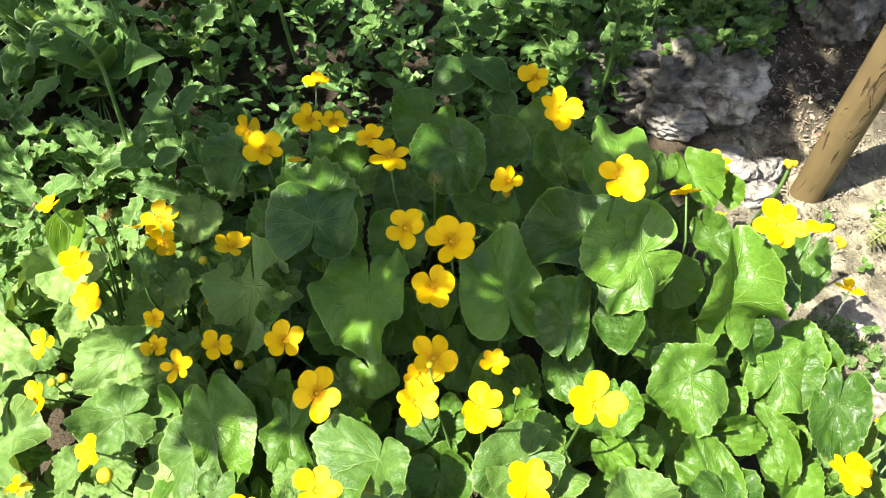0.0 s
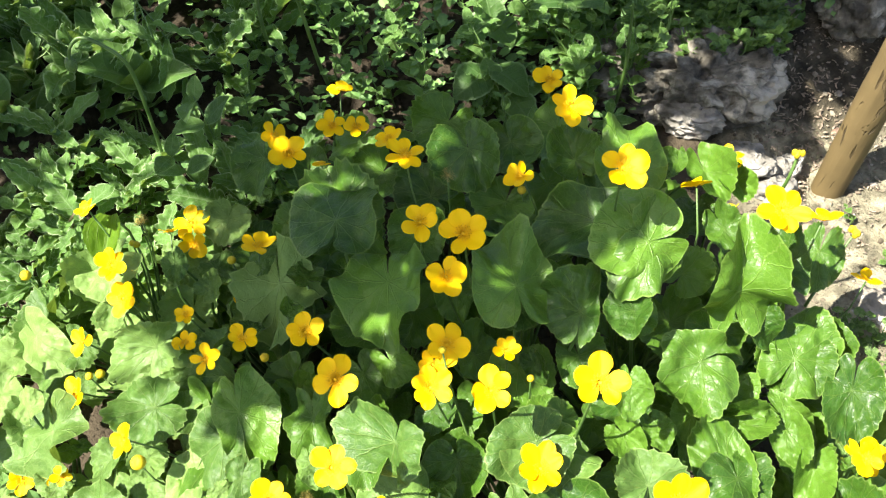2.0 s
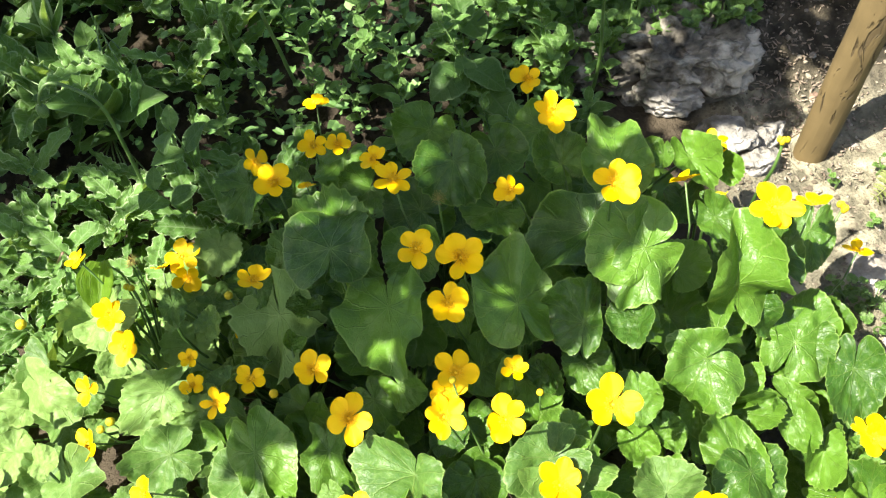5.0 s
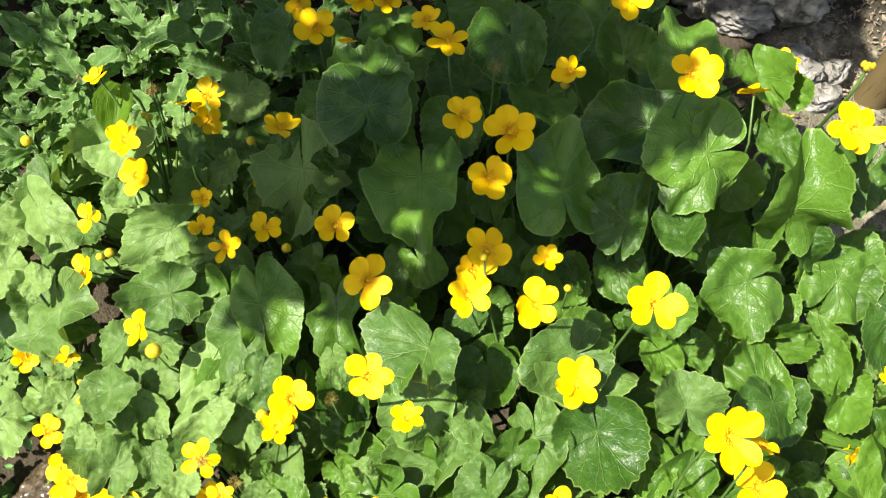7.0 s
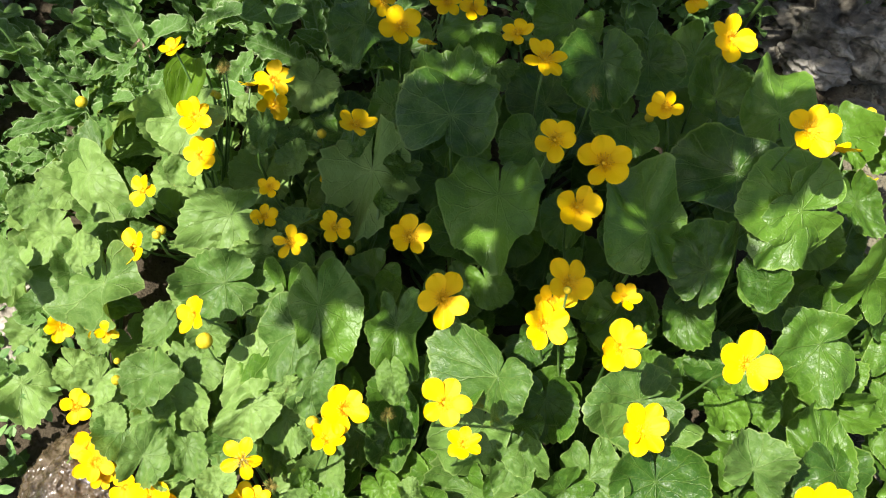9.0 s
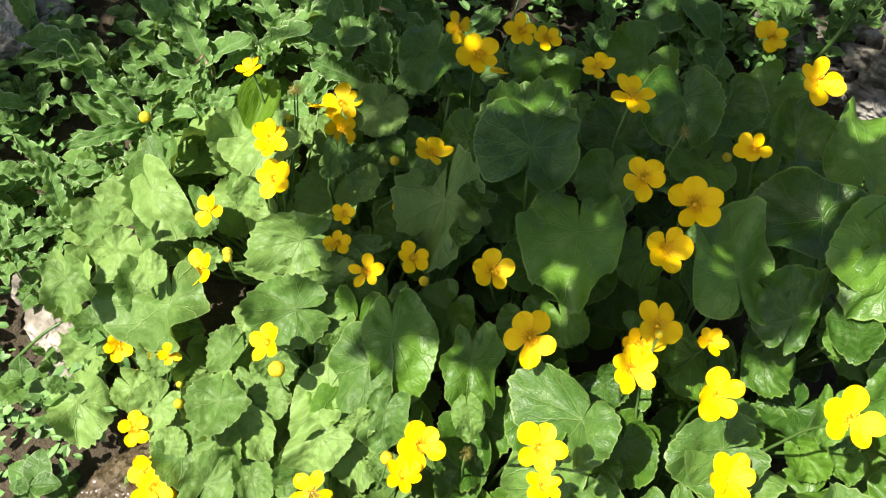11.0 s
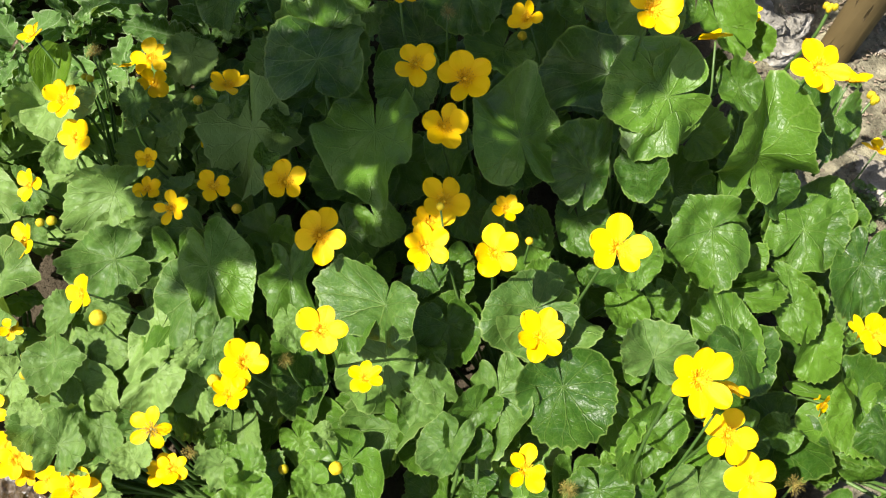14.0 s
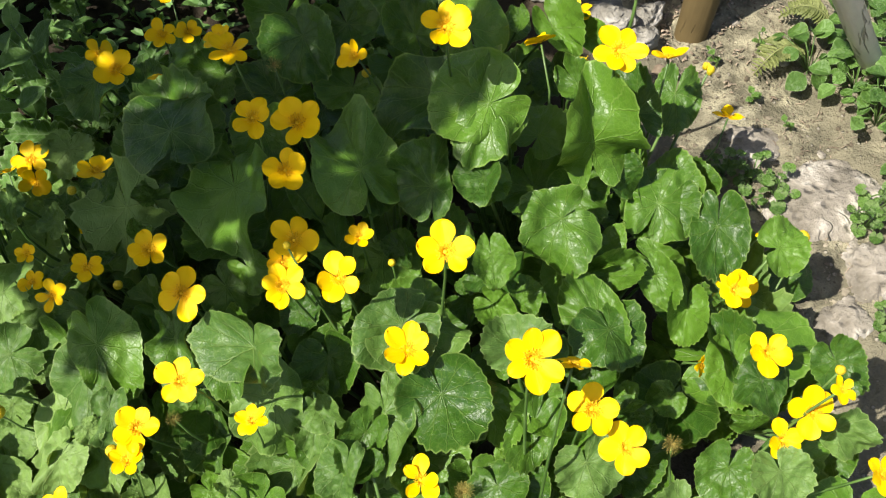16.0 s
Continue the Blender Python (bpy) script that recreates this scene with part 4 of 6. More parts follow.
# smaller leaves deep in the bed, below the main ones
_rng = random.Random(41)


def in_bed(x, y):
    return not (x > 0.42 and y > 0.06 or x > 0.37 and y > 0.15 or x < -0.31 and y < 0.02 or x < -0.36 and y < 0.22 or x > 0.33 and y > 0.2 or y > 0.36 - 0.3 * max(0.0, x - 0.1))


def under_height(x, y):
    """How high the bed's leaves stand, roughly."""
    return 0.235 - 0.55 * max(0.0, -x - 0.05) ** 1.2 - 0.25 * max(0.0, x - 0.25) - 0.35 * max(0.0, -y - 0.0) - 0.25 * max(0.0, y - 0.22)


for _i in range(190):
    _x, _y = _rng.uniform(-0.40, 0.46), _rng.uniform(-0.24, 0.36)
    if not in_bed(_x, _y):
        continue
    leaf((_x, _y, _rng.uniform(0.03, 0.10)), _rng.uniform(0.02, 0.045), _rng.uniform(0, 360), _rng.uniform(-35, 25), _rng.uniform(-25, 25), _rng.uniform(0.85, 1.1))
for _i in range(150):
    _x, _y = _rng.uniform(-0.38, 0.45), _rng.uniform(-0.24, 0.34)
    if not in_bed(_x, _y):
        continue
    _top = under_height(_x, _y)
    leaf((_x, _y, _top * _rng.uniform(0.55, 0.80)), _rng.uniform(0.026, 0.045), _rng.uniform(-150, -30), _rng.uniform(-35, 0), _rng.uniform(-20, 20), _rng.uniform(0.85, 1.1))
# young leaves near the top, between the big ones
for _i in range(150):
    _x, _y = _rng.uniform(-0.37, 0.44), _rng.uniform(-0.22, 0.32)
    if not in_bed(_x, _y) or _x > -0.06 and _y > 0.0 or _x > 0.1 and _rng.random() < 0.5:
        continue
    leaf((_x, _y, under_height(_x, _y) * _rng.uniform(0.72, 0.96)), _rng.uniform(0.013, 0.025), _rng.uniform(0, 360), _rng.uniform(-40, 30), _rng.uniform(-35, 35), _rng.uniform(0.8, 1.1))


# ---- rocks, post and soil ----
def rock_mesh(seed, size, rough, level, pits=0.0, flat=1.0, ripple=0.0):
    bm = bmesh.new()
    bmesh.ops.create_icosphere(bm, subdivisions=level, radius=1.0)
    off = Vector((seed * 3.1, seed * 1.7, seed * 0.9))
    for v in bm.verts:
        d = v.co.normalized()
        p = d * 1.2 + off
        h = rough * (noise.noise(p) + 0.5 * noise.noise(p * 2.3) + 0.30 * noise.noise(p * 4.9) + 0.16 * noise.noise(p * 10.0))
        if pits:
            h -= pits * max(0.0, noise.noise(p * 3.4 + Vector((7, 0, 0))) - 0.05) * 1.4 + pits * 0.5 * max(0.0, noise.noise(p * 8.0) - 0.1)
            h += pits * 0.35 * abs(noise.noise(Vector((p.x * 1.2, p.y * 1.2, p.z * 5.0))))
        if pits > 0.45:
            # worn ledges, one over the other
            bed = d.z * 3.1 + 0.8 * noise.noise(p * 1.6)
            h += 0.07 * (abs((bed % 1.0) - 0.5) * 2 - 0.5) + 0.05 * noise.noise(p * 6.5)
        if ripple:
            h += ripple * (noise.noise(p * 14.0) + 0.7 * noise.noise(p * 23.0))
        v.co = d * (1 + h)
        v.co.x, v.co.y, v.co.z = v.co.x * size[0], v.co.y * size[1], v.co.z * size[2] * flat
    return bm


def rock(name, x, y, z, size, seed, material, label, rough=0.28, level=5, pits=0.0, turn=0.0, group="", ripple=0.0):
    me = to_mesh(name, rock_mesh(seed, size, rough, level, pits, 1.0, ripple), material)
    ob = new(name, me)
    ob.matrix_basis = pose(x, y, ground_height(x, y) + z, 0, 0, turn)
    return tagged(ob, label, "rock", group)


rock("limestone_rock", 0.398, 0.527, 0.006, (0.108, 0.072, 0.066), 1, M_ROCK, "grey pitted limestone rock with pale ridges beside the bed", 0.30, 6, 0.50, -6)
rock("limestone_rock", 0.30, 0.56, 0.013, (0.07, 0.06, 0.045), 2, M_ROCK, "grey pitted limestone rock half hidden by creepers", 0.30, 5, 0.4, 20)
rock("limestone_rock", 0.665, 0.660, 0.017, (0.075, 0.055, 0.055), 3, M_ROCK, "grey rough limestone block behind the wooden post", 0.25, 5, 0.25, 30)
rock("limestone_rock", 0.735, 0.585, 0.013, (0.06, 0.045, 0.045), 4, M_ROCK, "grey rough limestone lump behind the wooden post", 0.28, 5, 0.3, -20)
rock("limestone_rock", 0.50, 0.66, 0.013, (0.07, 0.06, 0.045), 5, M_ROCK, "grey limestone rock in the shade of creepers", 0.28, 5, 0.3, 60)
rock("pale_rock", 0.378, 0.460, 0.016, (0.042, 0.022, 0.026), 6, M_WHITE, "small pale limestone piece at the foot of a rock", 0.3, 5, 0.3, -22)
rock("pale_rock", 0.436, 0.402, 0.006, (0.036, 0.026, 0.022), 7, M_WHITE, "small whitish limestone piece at the bed's edge", 0.3, 4, 0.3, -25)
rock("pale_rock", 0.486, 0.408, 0.004, (0.033, 0.017, 0.016), 8, M_WHITE, "small whitish limestone piece at the bed's edge", 0.3, 4, 0.3, 35)
rock("pale_rock", 0.462, 0.372, 0.004, (0.028, 0.020, 0.018), 9, M_WHITE, "small whitish limestone piece at the edge of the leaves", 0.3, 4, 0.3, 0)
rock("flat_stone", 0.592, 0.118, -0.011, (0.075, 0.060, 0.022), 10, M_PALE, "flat pale beige stone sunk in the soil", 0.16, 5, 0.1, 12)
rock("flat_stone", 0.545, 0.225, -0.0175, (0.052, 0.042, 0.022), 11, M_PALE, "flat pale stone flush with the soil", 0.16, 5, 0.1, -30)
rock("flat_stone", 0.606, 0.028, -0.014, (0.045, 0.038, 0.028), 12, M_PALE, "broken whitish stone at the edge of the bed", 0.25, 5, 0.2, 40)
rock("flat_stone", 0.555, -0.015, -0.012, (0.03, 0.03, 0.024), 13, M_PALE, "broken whitish stone at the edge of the bed", 0.25, 4, 0.2, 0)
rock("wet_stone", -0.308, -0.102, 0.020, (0.066, 0.080, 0.052), 14, M_WET, "wet brown stone glistening in the sun", 0.17, 6, 0.10, 20, "", 0.030)
rock("pale_rock", -0.452, 0.085, 0.007, (0.042, 0.030, 0.022), 15, M_PALE, "pale stone lying beside the marigolds", 0.25, 5, 0.2, -30)
rock("pale_rock", -0.435, 0.045, 0.005, (0.022, 0.024, 0.016), 16, M_PALE, "small pale stone lying beside the marigolds", 0.25, 4, 0.2, 10)
rock("pale_rock", -0.495, 0.135, 0.005, (0.03, 0.024, 0.018), 17, M_PALE, "small pale stone lying beside the marigolds", 0.25, 4, 0.2, 50)
rock("limestone_rock", -0.635, 0.44, 0.017, (0.085, 0.10, 0.055), 18, M_ROCK, "pale grey limestone rock among the weeds", 0.25, 5, 0.3, 0)

_rng = random.Random(77)
for _i in range(24):
    _x, _y = _rng.uniform(0.42, 0.80), _rng.uniform(0.05, 0.66)
    if _x < 0.47 and _y < 0.32:
        continue
    _s = _rng.uniform(0.0022, 0.0075)
    rock("pebble", _x, _y, _s * 0.25, (_s * _rng.uniform(0.9, 1.5), _s, _s * 0.7), 100 + _i, M_PALE, "small pale pebble on the dry soil", 0.25, 2, 0.0, _rng.uniform(0, 360), "pebbles on the soil")
for _x, _y, _s in ((0.483, 0.336, 0.007), (0.455, 0.385, 0.008), (0.43, 0.40, 0.006), (0.50, 0.33, 0.006), (0.478, 0.385, 0.008)):
    rock("pebble", _x, _y, _s * 0.2, (_s * 1.2, _s, _s * 0.75), int(_s * 1e5), M_CHIP, "brown pebble near the post's foot", 0.35, 3, 0.0, 30, "pebbles on the soil")


def round_post(name, foot, head, r0, r1, material, label, seed, rings=70, sides=36):
    """A weathered round pole with a wavering surface, cracks and a blunt end."""
    foot, head = Vector(foot), Vector(head)
    h = (head - foot).length
    bm = bmesh.new()
    loops = []
    for j in range(rings + 1):
        z = h * j / rings
        row = []
        for i in range(sides):
            a = math.tau * i / sides
            r = r0 + (r1 - r0) * j / rings
            r *= 1 + 0.05 * noise.noise((math.cos(a) * 1.2, math.sin(a) * 1.2, z * 6 + seed)) + 0.05 * noise.noise((math.cos(a) * 5, math.sin(a) * 5, z * 9 + seed)) + 0.035 * noise.noise((math.cos(a) * 2.5, math.sin(a) * 2.5, z * 26 + seed))
            row.append(bm.verts.new((r * math.cos(a) + 0.004 * math.sin(z * 7), r * math.sin(a), z)))
        loops.append(row)
    for j in range(rings):
        for i in range(sides):
            bm.faces.new((loops[j][i], loops[j][(i + 1) % sides], loops[j + 1][(i + 1) % sides], loops[j + 1][i]))
    for row, hgt, flip in ((loops[0], 0.004, True), (loops[-1], h - 0.0, False)):
        inner = [bm.verts.new((v.co.x * 0.85, v.co.y * 0.85, v.co.z + (-0.002 if flip else 0.004))) for v in row]
        for i in range(sides):
            q = (row[i], row[(i + 1) % sides], inner[(i + 1) % sides], inner[i])
            bm.faces.new(q[::-1] if flip else q)
        bm.faces.new(inner[::-1] if flip else inner)
    ob = new(name, to_mesh(name, bm, material))
    ob.matrix_basis = Matrix.Translation(foot) @ (head - foot).to_track_quat("Z", "Y").to_matrix().to_4x4()
    return tagged(ob, label, "post")


round_post("wooden_post", (0.5396, 0.393, -0.03), (0.6742, 0.393, 0.95), 0.0195, 0.0275, M_POST, "weathered brown round wooden post set in the soil", 2)
round_post("wooden_stake", (0.723, 0.276, 0.004), (0.402, 0.184, 0.580), 0.0135, 0.0135, M_STAKE, "bleached grey wooden stake leaning over the low herbs", 9)


def chips():
    """Dry slivers and needles scattered over the soil."""
    rng = random.Random(5)
    bm = bmesh.new()
    for _ in range(1300):
        x, y = rng.uniform(0.40, 0.84), rng.uniform(0.0, 0.70)
        dense = noise.noise((x * 8, y * 8, 4.0))
        if dense < rng.uniform(-0.5, 0.35):
            continue
        ln, w = rng.uniform(0.003, 0.013), rng.uniform(0.0003, 0.0008)
        m = Matrix.Translation((x, y, ground_height(x, y) + 0.0018)) @ Euler((rng.uniform(-0.3, 0.3), rng.uniform(-0.3, 0.3), rng.uniform(0, 6.28))).to_matrix().to_4x4()
        tube([m @ Vector((-ln / 2, 0, 0)), m @ Vector((0, w, 0.0012)), m @ Vector((ln / 2, 0, 0))], [w * 0.6, w, w * 0.5], 4, bm)
    for _ in range(620):
        # broken flakes of bark heaped round the post
        x, y = rng.gauss(0.545, 0.055), rng.gauss(0.455, 0.065)
        if x < 0.47 or (x - 0.545) ** 2 + (y - 0.393) ** 2 < 0.0007:
            continue
        ln, w, k = rng.uniform(0.004, 0.011), rng.uniform(0.0012, 0.0030), rng.uniform(0.0, 0.0012)
        m = Matrix.Translation((x, y, ground_height(x, y) + 0.0022 + rng.uniform(0, 0.003))) @ Euler((rng.uniform(-0.5, 0.5), rng.uniform(-0.5, 0.5), rng.uniform(0, 6.28))).to_matrix().to_4x4()
        low = [bm.verts.new(m @ Vector(q)) for q in ((-ln / 2, -w * 0.4, 0), (ln * 0.3, -w / 2, k), (ln / 2, w * 0.2, 0), (-ln * 0.2, w / 2, k))]
        top = [bm.verts.new(v.co + Vector((0, 0, 0.0007))) for v in low]
        bm.faces.new(low[::-1])
        bm.faces.new(top)
        for i in range(4):
            bm.faces.new((low[i], low[(i + 1) % 4], top[(i + 1) % 4], top[i]))
    tagged(part("wood_litter", bm, M_CHIP), "dry brown wood slivers scattered on the soil", "litter", kind="stuff")


def gravel():
    """Grit and crumbs of soil strewn over the path, far too many to count."""
    rng = random.Random(15)
    shape = bmesh.new()
    bmesh.ops.create_icosphere(shape, subdivisions=1, radius=1.0)
    base = [v.co.copy() for v in shape.verts]
    tris = [[v.index for v in f.verts] for f in shape.faces]
    shape.free()
    verts, faces = [], []
    for _ in range(5200):
        x, y = rng.uniform(0.40, 0.86), rng.uniform(-0.02, 0.72)
        if noise.noise((x * 7, y * 7, 9.0)) < rng.uniform(-0.7, 0.25):
            continue
        r = rng.uniform(0.0007, 0.0016) if rng.random() < 0.85 else rng.uniform(0.0016, 0.0038)
        p, k = Vector((x, y, ground_height(x, y) + r * 0.35)), len(verts)
        sx, sy, sz = r * rng.uniform(0.8, 1.5), r * rng.uniform(0.8, 1.2), r * rng.uniform(0.5, 0.9)
        a = rng.uniform(0, 6.28)
        for q in base:
            f = 1 + rng.uniform(-0.22, 0.22)
            u, v = q.x * sx * f, q.y * sy * f
            verts.append((p.x + u * math.cos(a) - v * math.sin(a), p.y + u * math.sin(a) + v * math.cos(a), p.z + q.z * sz * f))
        faces += [[k + i for i in t] for t in tris]
    me = bpy.data.meshes.new("gravel")
    me.from_pydata(verts, [], faces)
    me.materials.append(M_GRIT)
    tagged(new("gravel", me), "pale and brown grit strewn over the dry soil", "gravel", kind="stuff")


chips()
gravel()


# ---- weeds and small herbs ----
def crinkle_mesh(seed, lobes, depth, width):
    """A long soft hairy leaf with a scalloped, wavy margin, from the origin along x."""
    rng = random.Random(seed)
    ph, arch, droop = rng.uniform(0, 6), rng.uniform(0.05, 0.35), rng.uniform(0.1, 0.5)
    bow = rng.uniform(-0.18, 0.18)

    def place(u, v):
        s = u * 2 - 1
        prof = (math.sin(math.pi * min(1.0, 0.05 + v * 0.97)) ** 0.65) * (0.55 + 0.55 * v) if v < 0.985 else 0.12
        tooth = abs(math.sin(math.pi * lobes * v + (0.9 if s > 0 else 0))) ** 0.6
        half = width * prof * (1 - depth * (1 - tooth)) * (1 + 0.15 * noise.noise((v * 3, s, seed)))
        y = half * s
        edge = abs(s) ** 2
        z = arch * v - droop * v * v + 0.42 * abs(y) + edge * (0.20 * width * math.sin(lobes * math.pi * v + ph) + 0.16 * width * math.sin(9 * v + ph + 2 * s))
        return (v, y + bow * v * v, z + 0.03 * noise.noise((v * 9, s * 3, seed)))

    return to_mesh("leaf", sheet(place, 10, 60, uvfn=lambda u, v: (0.5 + (u - 0.5) * 0.4, v)), M_WEED)


CRINKLE = [crinkle_mesh(i, 7 + i % 5, (0.20, 0.30, 0.26)[i % 3], (0.17, 0.14, 0.21)[i % 3]) for i in range(10)]


def ovate_mesh(seed, width, material, teeth=7, tooth=0.06):
    """A small pointed oval leaf with a toothed edge, from the origin along x."""
    rng = random.Random(seed)
    fold, arch = rng.uniform(0.1, 0.45), rng.uniform(-0.1, 0.35)

    def place(u, v):
        s = u * 2 - 1
        prof = math.sin(math.pi * v**0.82) ** 0.85 if 0 < v < 1 else 0.0
        half = width * prof * (1 + tooth * math.sin(teeth * math.tau * v))
        y = half * s
        return (v, y, fold * abs(y) + arch * (v - v * v) * 1.2 + 0.03 * math.sin(9 * v + seed) * abs(s))

    return to_mesh("leaf", sheet(place, 6, 16, uvfn=lambda u, v: (0.5 + (u - 0.5) * 0.5, v)), material)


HERB_LEAVES = [ovate_mesh(i, 0.26 + 0.03 * (i % 4), M_HERB) for i in range(8)]
CREEP_LEAVES = [ovate_mesh(20 + i, 0.36 + 0.03 * (i % 3), M_CREEP, 5, 0.04) for i in range(6)]
ROUND_LEAVES = [to_mesh("leaf", kidney_mesh(900 + i, 0.1, 0.12, 0.08, 0.2, 14, 0.05), M_CREEP) for i in range(5)]
PATH_LEAVES = [ovate_mesh(120 + i, 0.42 + 0.03 * (i % 3), M_CREEP, 6, 0.025) for i in range(5)]
BROAD_LEAVES = [ovate_mesh(80 + i, 0.28 + 0.03 * (i % 3), M_BROAD, 3, 0.01) for i in range(6)]
HEART_LEAVES = [ovate_mesh(95 + i, 0.40 + 0.04 * (i % 2), M_BROAD, 9, 0.05) for i in range(4)]
LONG_LEAVES = [ovate_mesh(40 + i, 0.13 + 0.02 * (i % 2), M_WEED, 3, 0.02) for i in range(4)]


def leaf_at(pool, rng, parent, p, yaw, pitch, roll, size, wide=1.0):
    m = Matrix.Translation(p) @ Matrix.Rotation(yaw, 4, "Z") @ Matrix.Rotation(-pitch, 4, "Y") @ Matrix.Rotation(roll, 4, "X")
    part("leaf", pool[rng.randrange(len(pool))], None, parent, m=m @ Matrix.Diagonal((size, size * wide, size, 1)))


def rosette(x, y, count, size, seed, name="rosette_weed", label="grey-green weed with soft lobed and crinkled leaves", rise=(15, 65), pool=None):
    """A weed whose long leaves spread from its foot."""
    rng = random.Random(seed)
    ob = empty(name, x, y, ground_height(x, y), label, "weed", "weeds behind the marigolds")
    for i in range(count):
        yaw = i * 2.4 + rng.uniform(-0.4, 0.4)
        leaf_at(pool or CRINKLE, rng, ob, (0, 0, rng.uniform(0.0, 0.05)), yaw, radians(rng.uniform(*rise)), rng.uniform(-0.5, 0.5), size * rng.uniform(0.7, 1.15))
    return ob


def herb(x, y, height, leaf_size, seed, pool, name="small_herb", label="small leafy green herb with toothed leaves", lean=0.25, pairs=None, group="herbs behind the marigolds", z=None):
    """An upright stem with pairs of leaves."""
    rng = random.Random(seed)
    ob = empty(name, x, y, ground_height(x, y) if z is None else z, label, "herb", group)
    tilt = Vector((rng.uniform(-lean, lean), rng.uniform(-lean, lean), 1)).normalized()
    pts = [tilt * height * k / 5 + Vector((0.006 * math.sin(k + seed), 0.006 * math.cos(k * 1.3 + seed), 0)) * (k / 5) for k in range(6)]
    part("stem", tube(pts, [0.0015, 0.0014, 0.0013, 0.0011, 0.0009, 0.0006], 5), M_STALK, ob)
    n = pairs or max(3, int(height / 0.016))
    for i in range(n):
        f = (i + 0.8) / n
        p = pts[0].lerp(pts[-1], f)
        for side in range(2):
            yaw = i * 1.57 + side * math.pi + rng.uniform(-0.4, 0.4)
            leaf_at(pool, rng, ob, p, yaw, radians(rng.uniform(0, 45)), rng.uniform(-0.4, 0.4), leaf_size * rng.uniform(0.65, 1.2) * (1.1 - 0.35 * f))
    return ob


# tall soft weeds behind and to the side of the bed
_rng = random.Random(12)
for _i in range(95):
    _x, _y = -0.80 + 0.75 * _rng.random(), 0.36 + 0.90 * _rng.random()
    if -0.56 < _x < -0.14 and 0.42 < _y < 0.74 and _rng.random() < 0.72:
        continue
    if _x > -0.12 and _y < 0.5 or (_x + 0.635) ** 2 + (_y - 0.43) ** 2 < 0.014:
        continue
    if _i % 3 == 0:
        herb(_x, _y, _rng.uniform(0.09, 0.16), _rng.uniform(0.036, 0.056), 300 + _i, BROAD_LEAVES, "broad_weed", "dark green weed with smooth oval leaves", 0.3, 4, "weeds behind the marigolds")
    else:
        rosette(_x, _y, _rng.randrange(8, 13), _rng.uniform(0.06, 0.12), 300 + _i)
for _i, (_x, _y) in enumerate(((-0.30, 0.42), (-0.22, 0.40), (-0.36, 0.36), (-0.28, 0.34), (-0.17, 0.37), (-0.40, 0.44), (-0.12, 0.43), (-0.42, 0.30), (-0.48, 0.36))):
    rosette(_x, _y, 10, 0.085, 500 + _i, rise=(10, 45))
for _i, (_x, _y) in enumerate(((-0.48, 0.62), (-0.55, 0.52), (-0.50, 0.75), (-0.40, 0.70), (-0.60, 0.66))):
    rosette(_x, _y, 8, 0.08, 540 + _i, "pointed_weed", "dark green weed with smooth pointed leaves", (35, 75), LONG_LEAVES)

for _i, (_x, _y) in enumerate(((-0.44, 0.27), (-0.50, 0.24), (-0.47, 0.18), (-0.54, 0.31), (-0.41, 0.33), (-0.58, 0.22), (-0.52, 0.14), (-0.36, 0.31), (-0.33, 0.27), (-0.56, 0.38), (-0.62, 0.30))):
    rosette(_x, _y, 11, 0.062, 580 + _i, rise=(5, 55))

for _i in range(22):
    _x, _y = -0.74 + 0.50 * _rng.random(), 0.50 + 0.42 * _rng.random()
    if _i % 2:
        rosette(_x, _y, 9, _rng.uniform(0.09, 0.13), 620 + _i, rise=(25, 70))
    else:
        rosette(_x, _y, 8, _rng.uniform(0.07, 0.10), 620 + _i, "broad_weed", "dark green weed with smooth oval leaves", (20, 60), BROAD_LEAVES)

# small herbs behind the middle of the bed
for _i in range(145):
    _x, _y = -0.18 + 0.54 * _rng.random(), 0.40 + 0.68 * _rng.random()
    herb(_x, _y, _rng.uniform(0.05, 0.13), _rng.uniform(0.018, 0.034), 1000 + _i, HERB_LEAVES)
def spray(name, label, foot, leaves, pool, seed):
    """A leafy plant whose leaves stand apart on stalks: each has the place of its base, length, heading and pitch."""
    rng = random.Random(seed)
    x, y = foot
    ob = empty(name, x, y, ground_height(x, y), label, "weed", "weeds behind the marigolds")
    top = max(v[2] for v in leaves) - ob.location.z
    stem = [Vector((0, 0, -0.002)), Vector((0.004, 0.0, top * 0.35)), Vector((0.0, 0.005, top * 0.7)), Vector((0.003, 0.002, top * 0.95))]
    part("stem", tube(stem, [0.002, 0.0018, 0.0015, 0.001], 6), M_STALK, ob)
    for lx, ly, lz, size, yaw, pitch in leaves:
        p = Vector((lx, ly, lz)) - ob.location
        a = stem[1].lerp(stem[3], min(0.95, max(0.05, p.z / top - 0.2)))
        part("leaf_stalk", tube([a, a.lerp(p, 0.5) + Vector((0, 0, 0.006)), p], 0.0009, 5), M_STALK, ob)
        leaf_at(pool, rng, ob, p, radians(yaw), radians(pitch), rng.uniform(-0.35, 0.35), size)


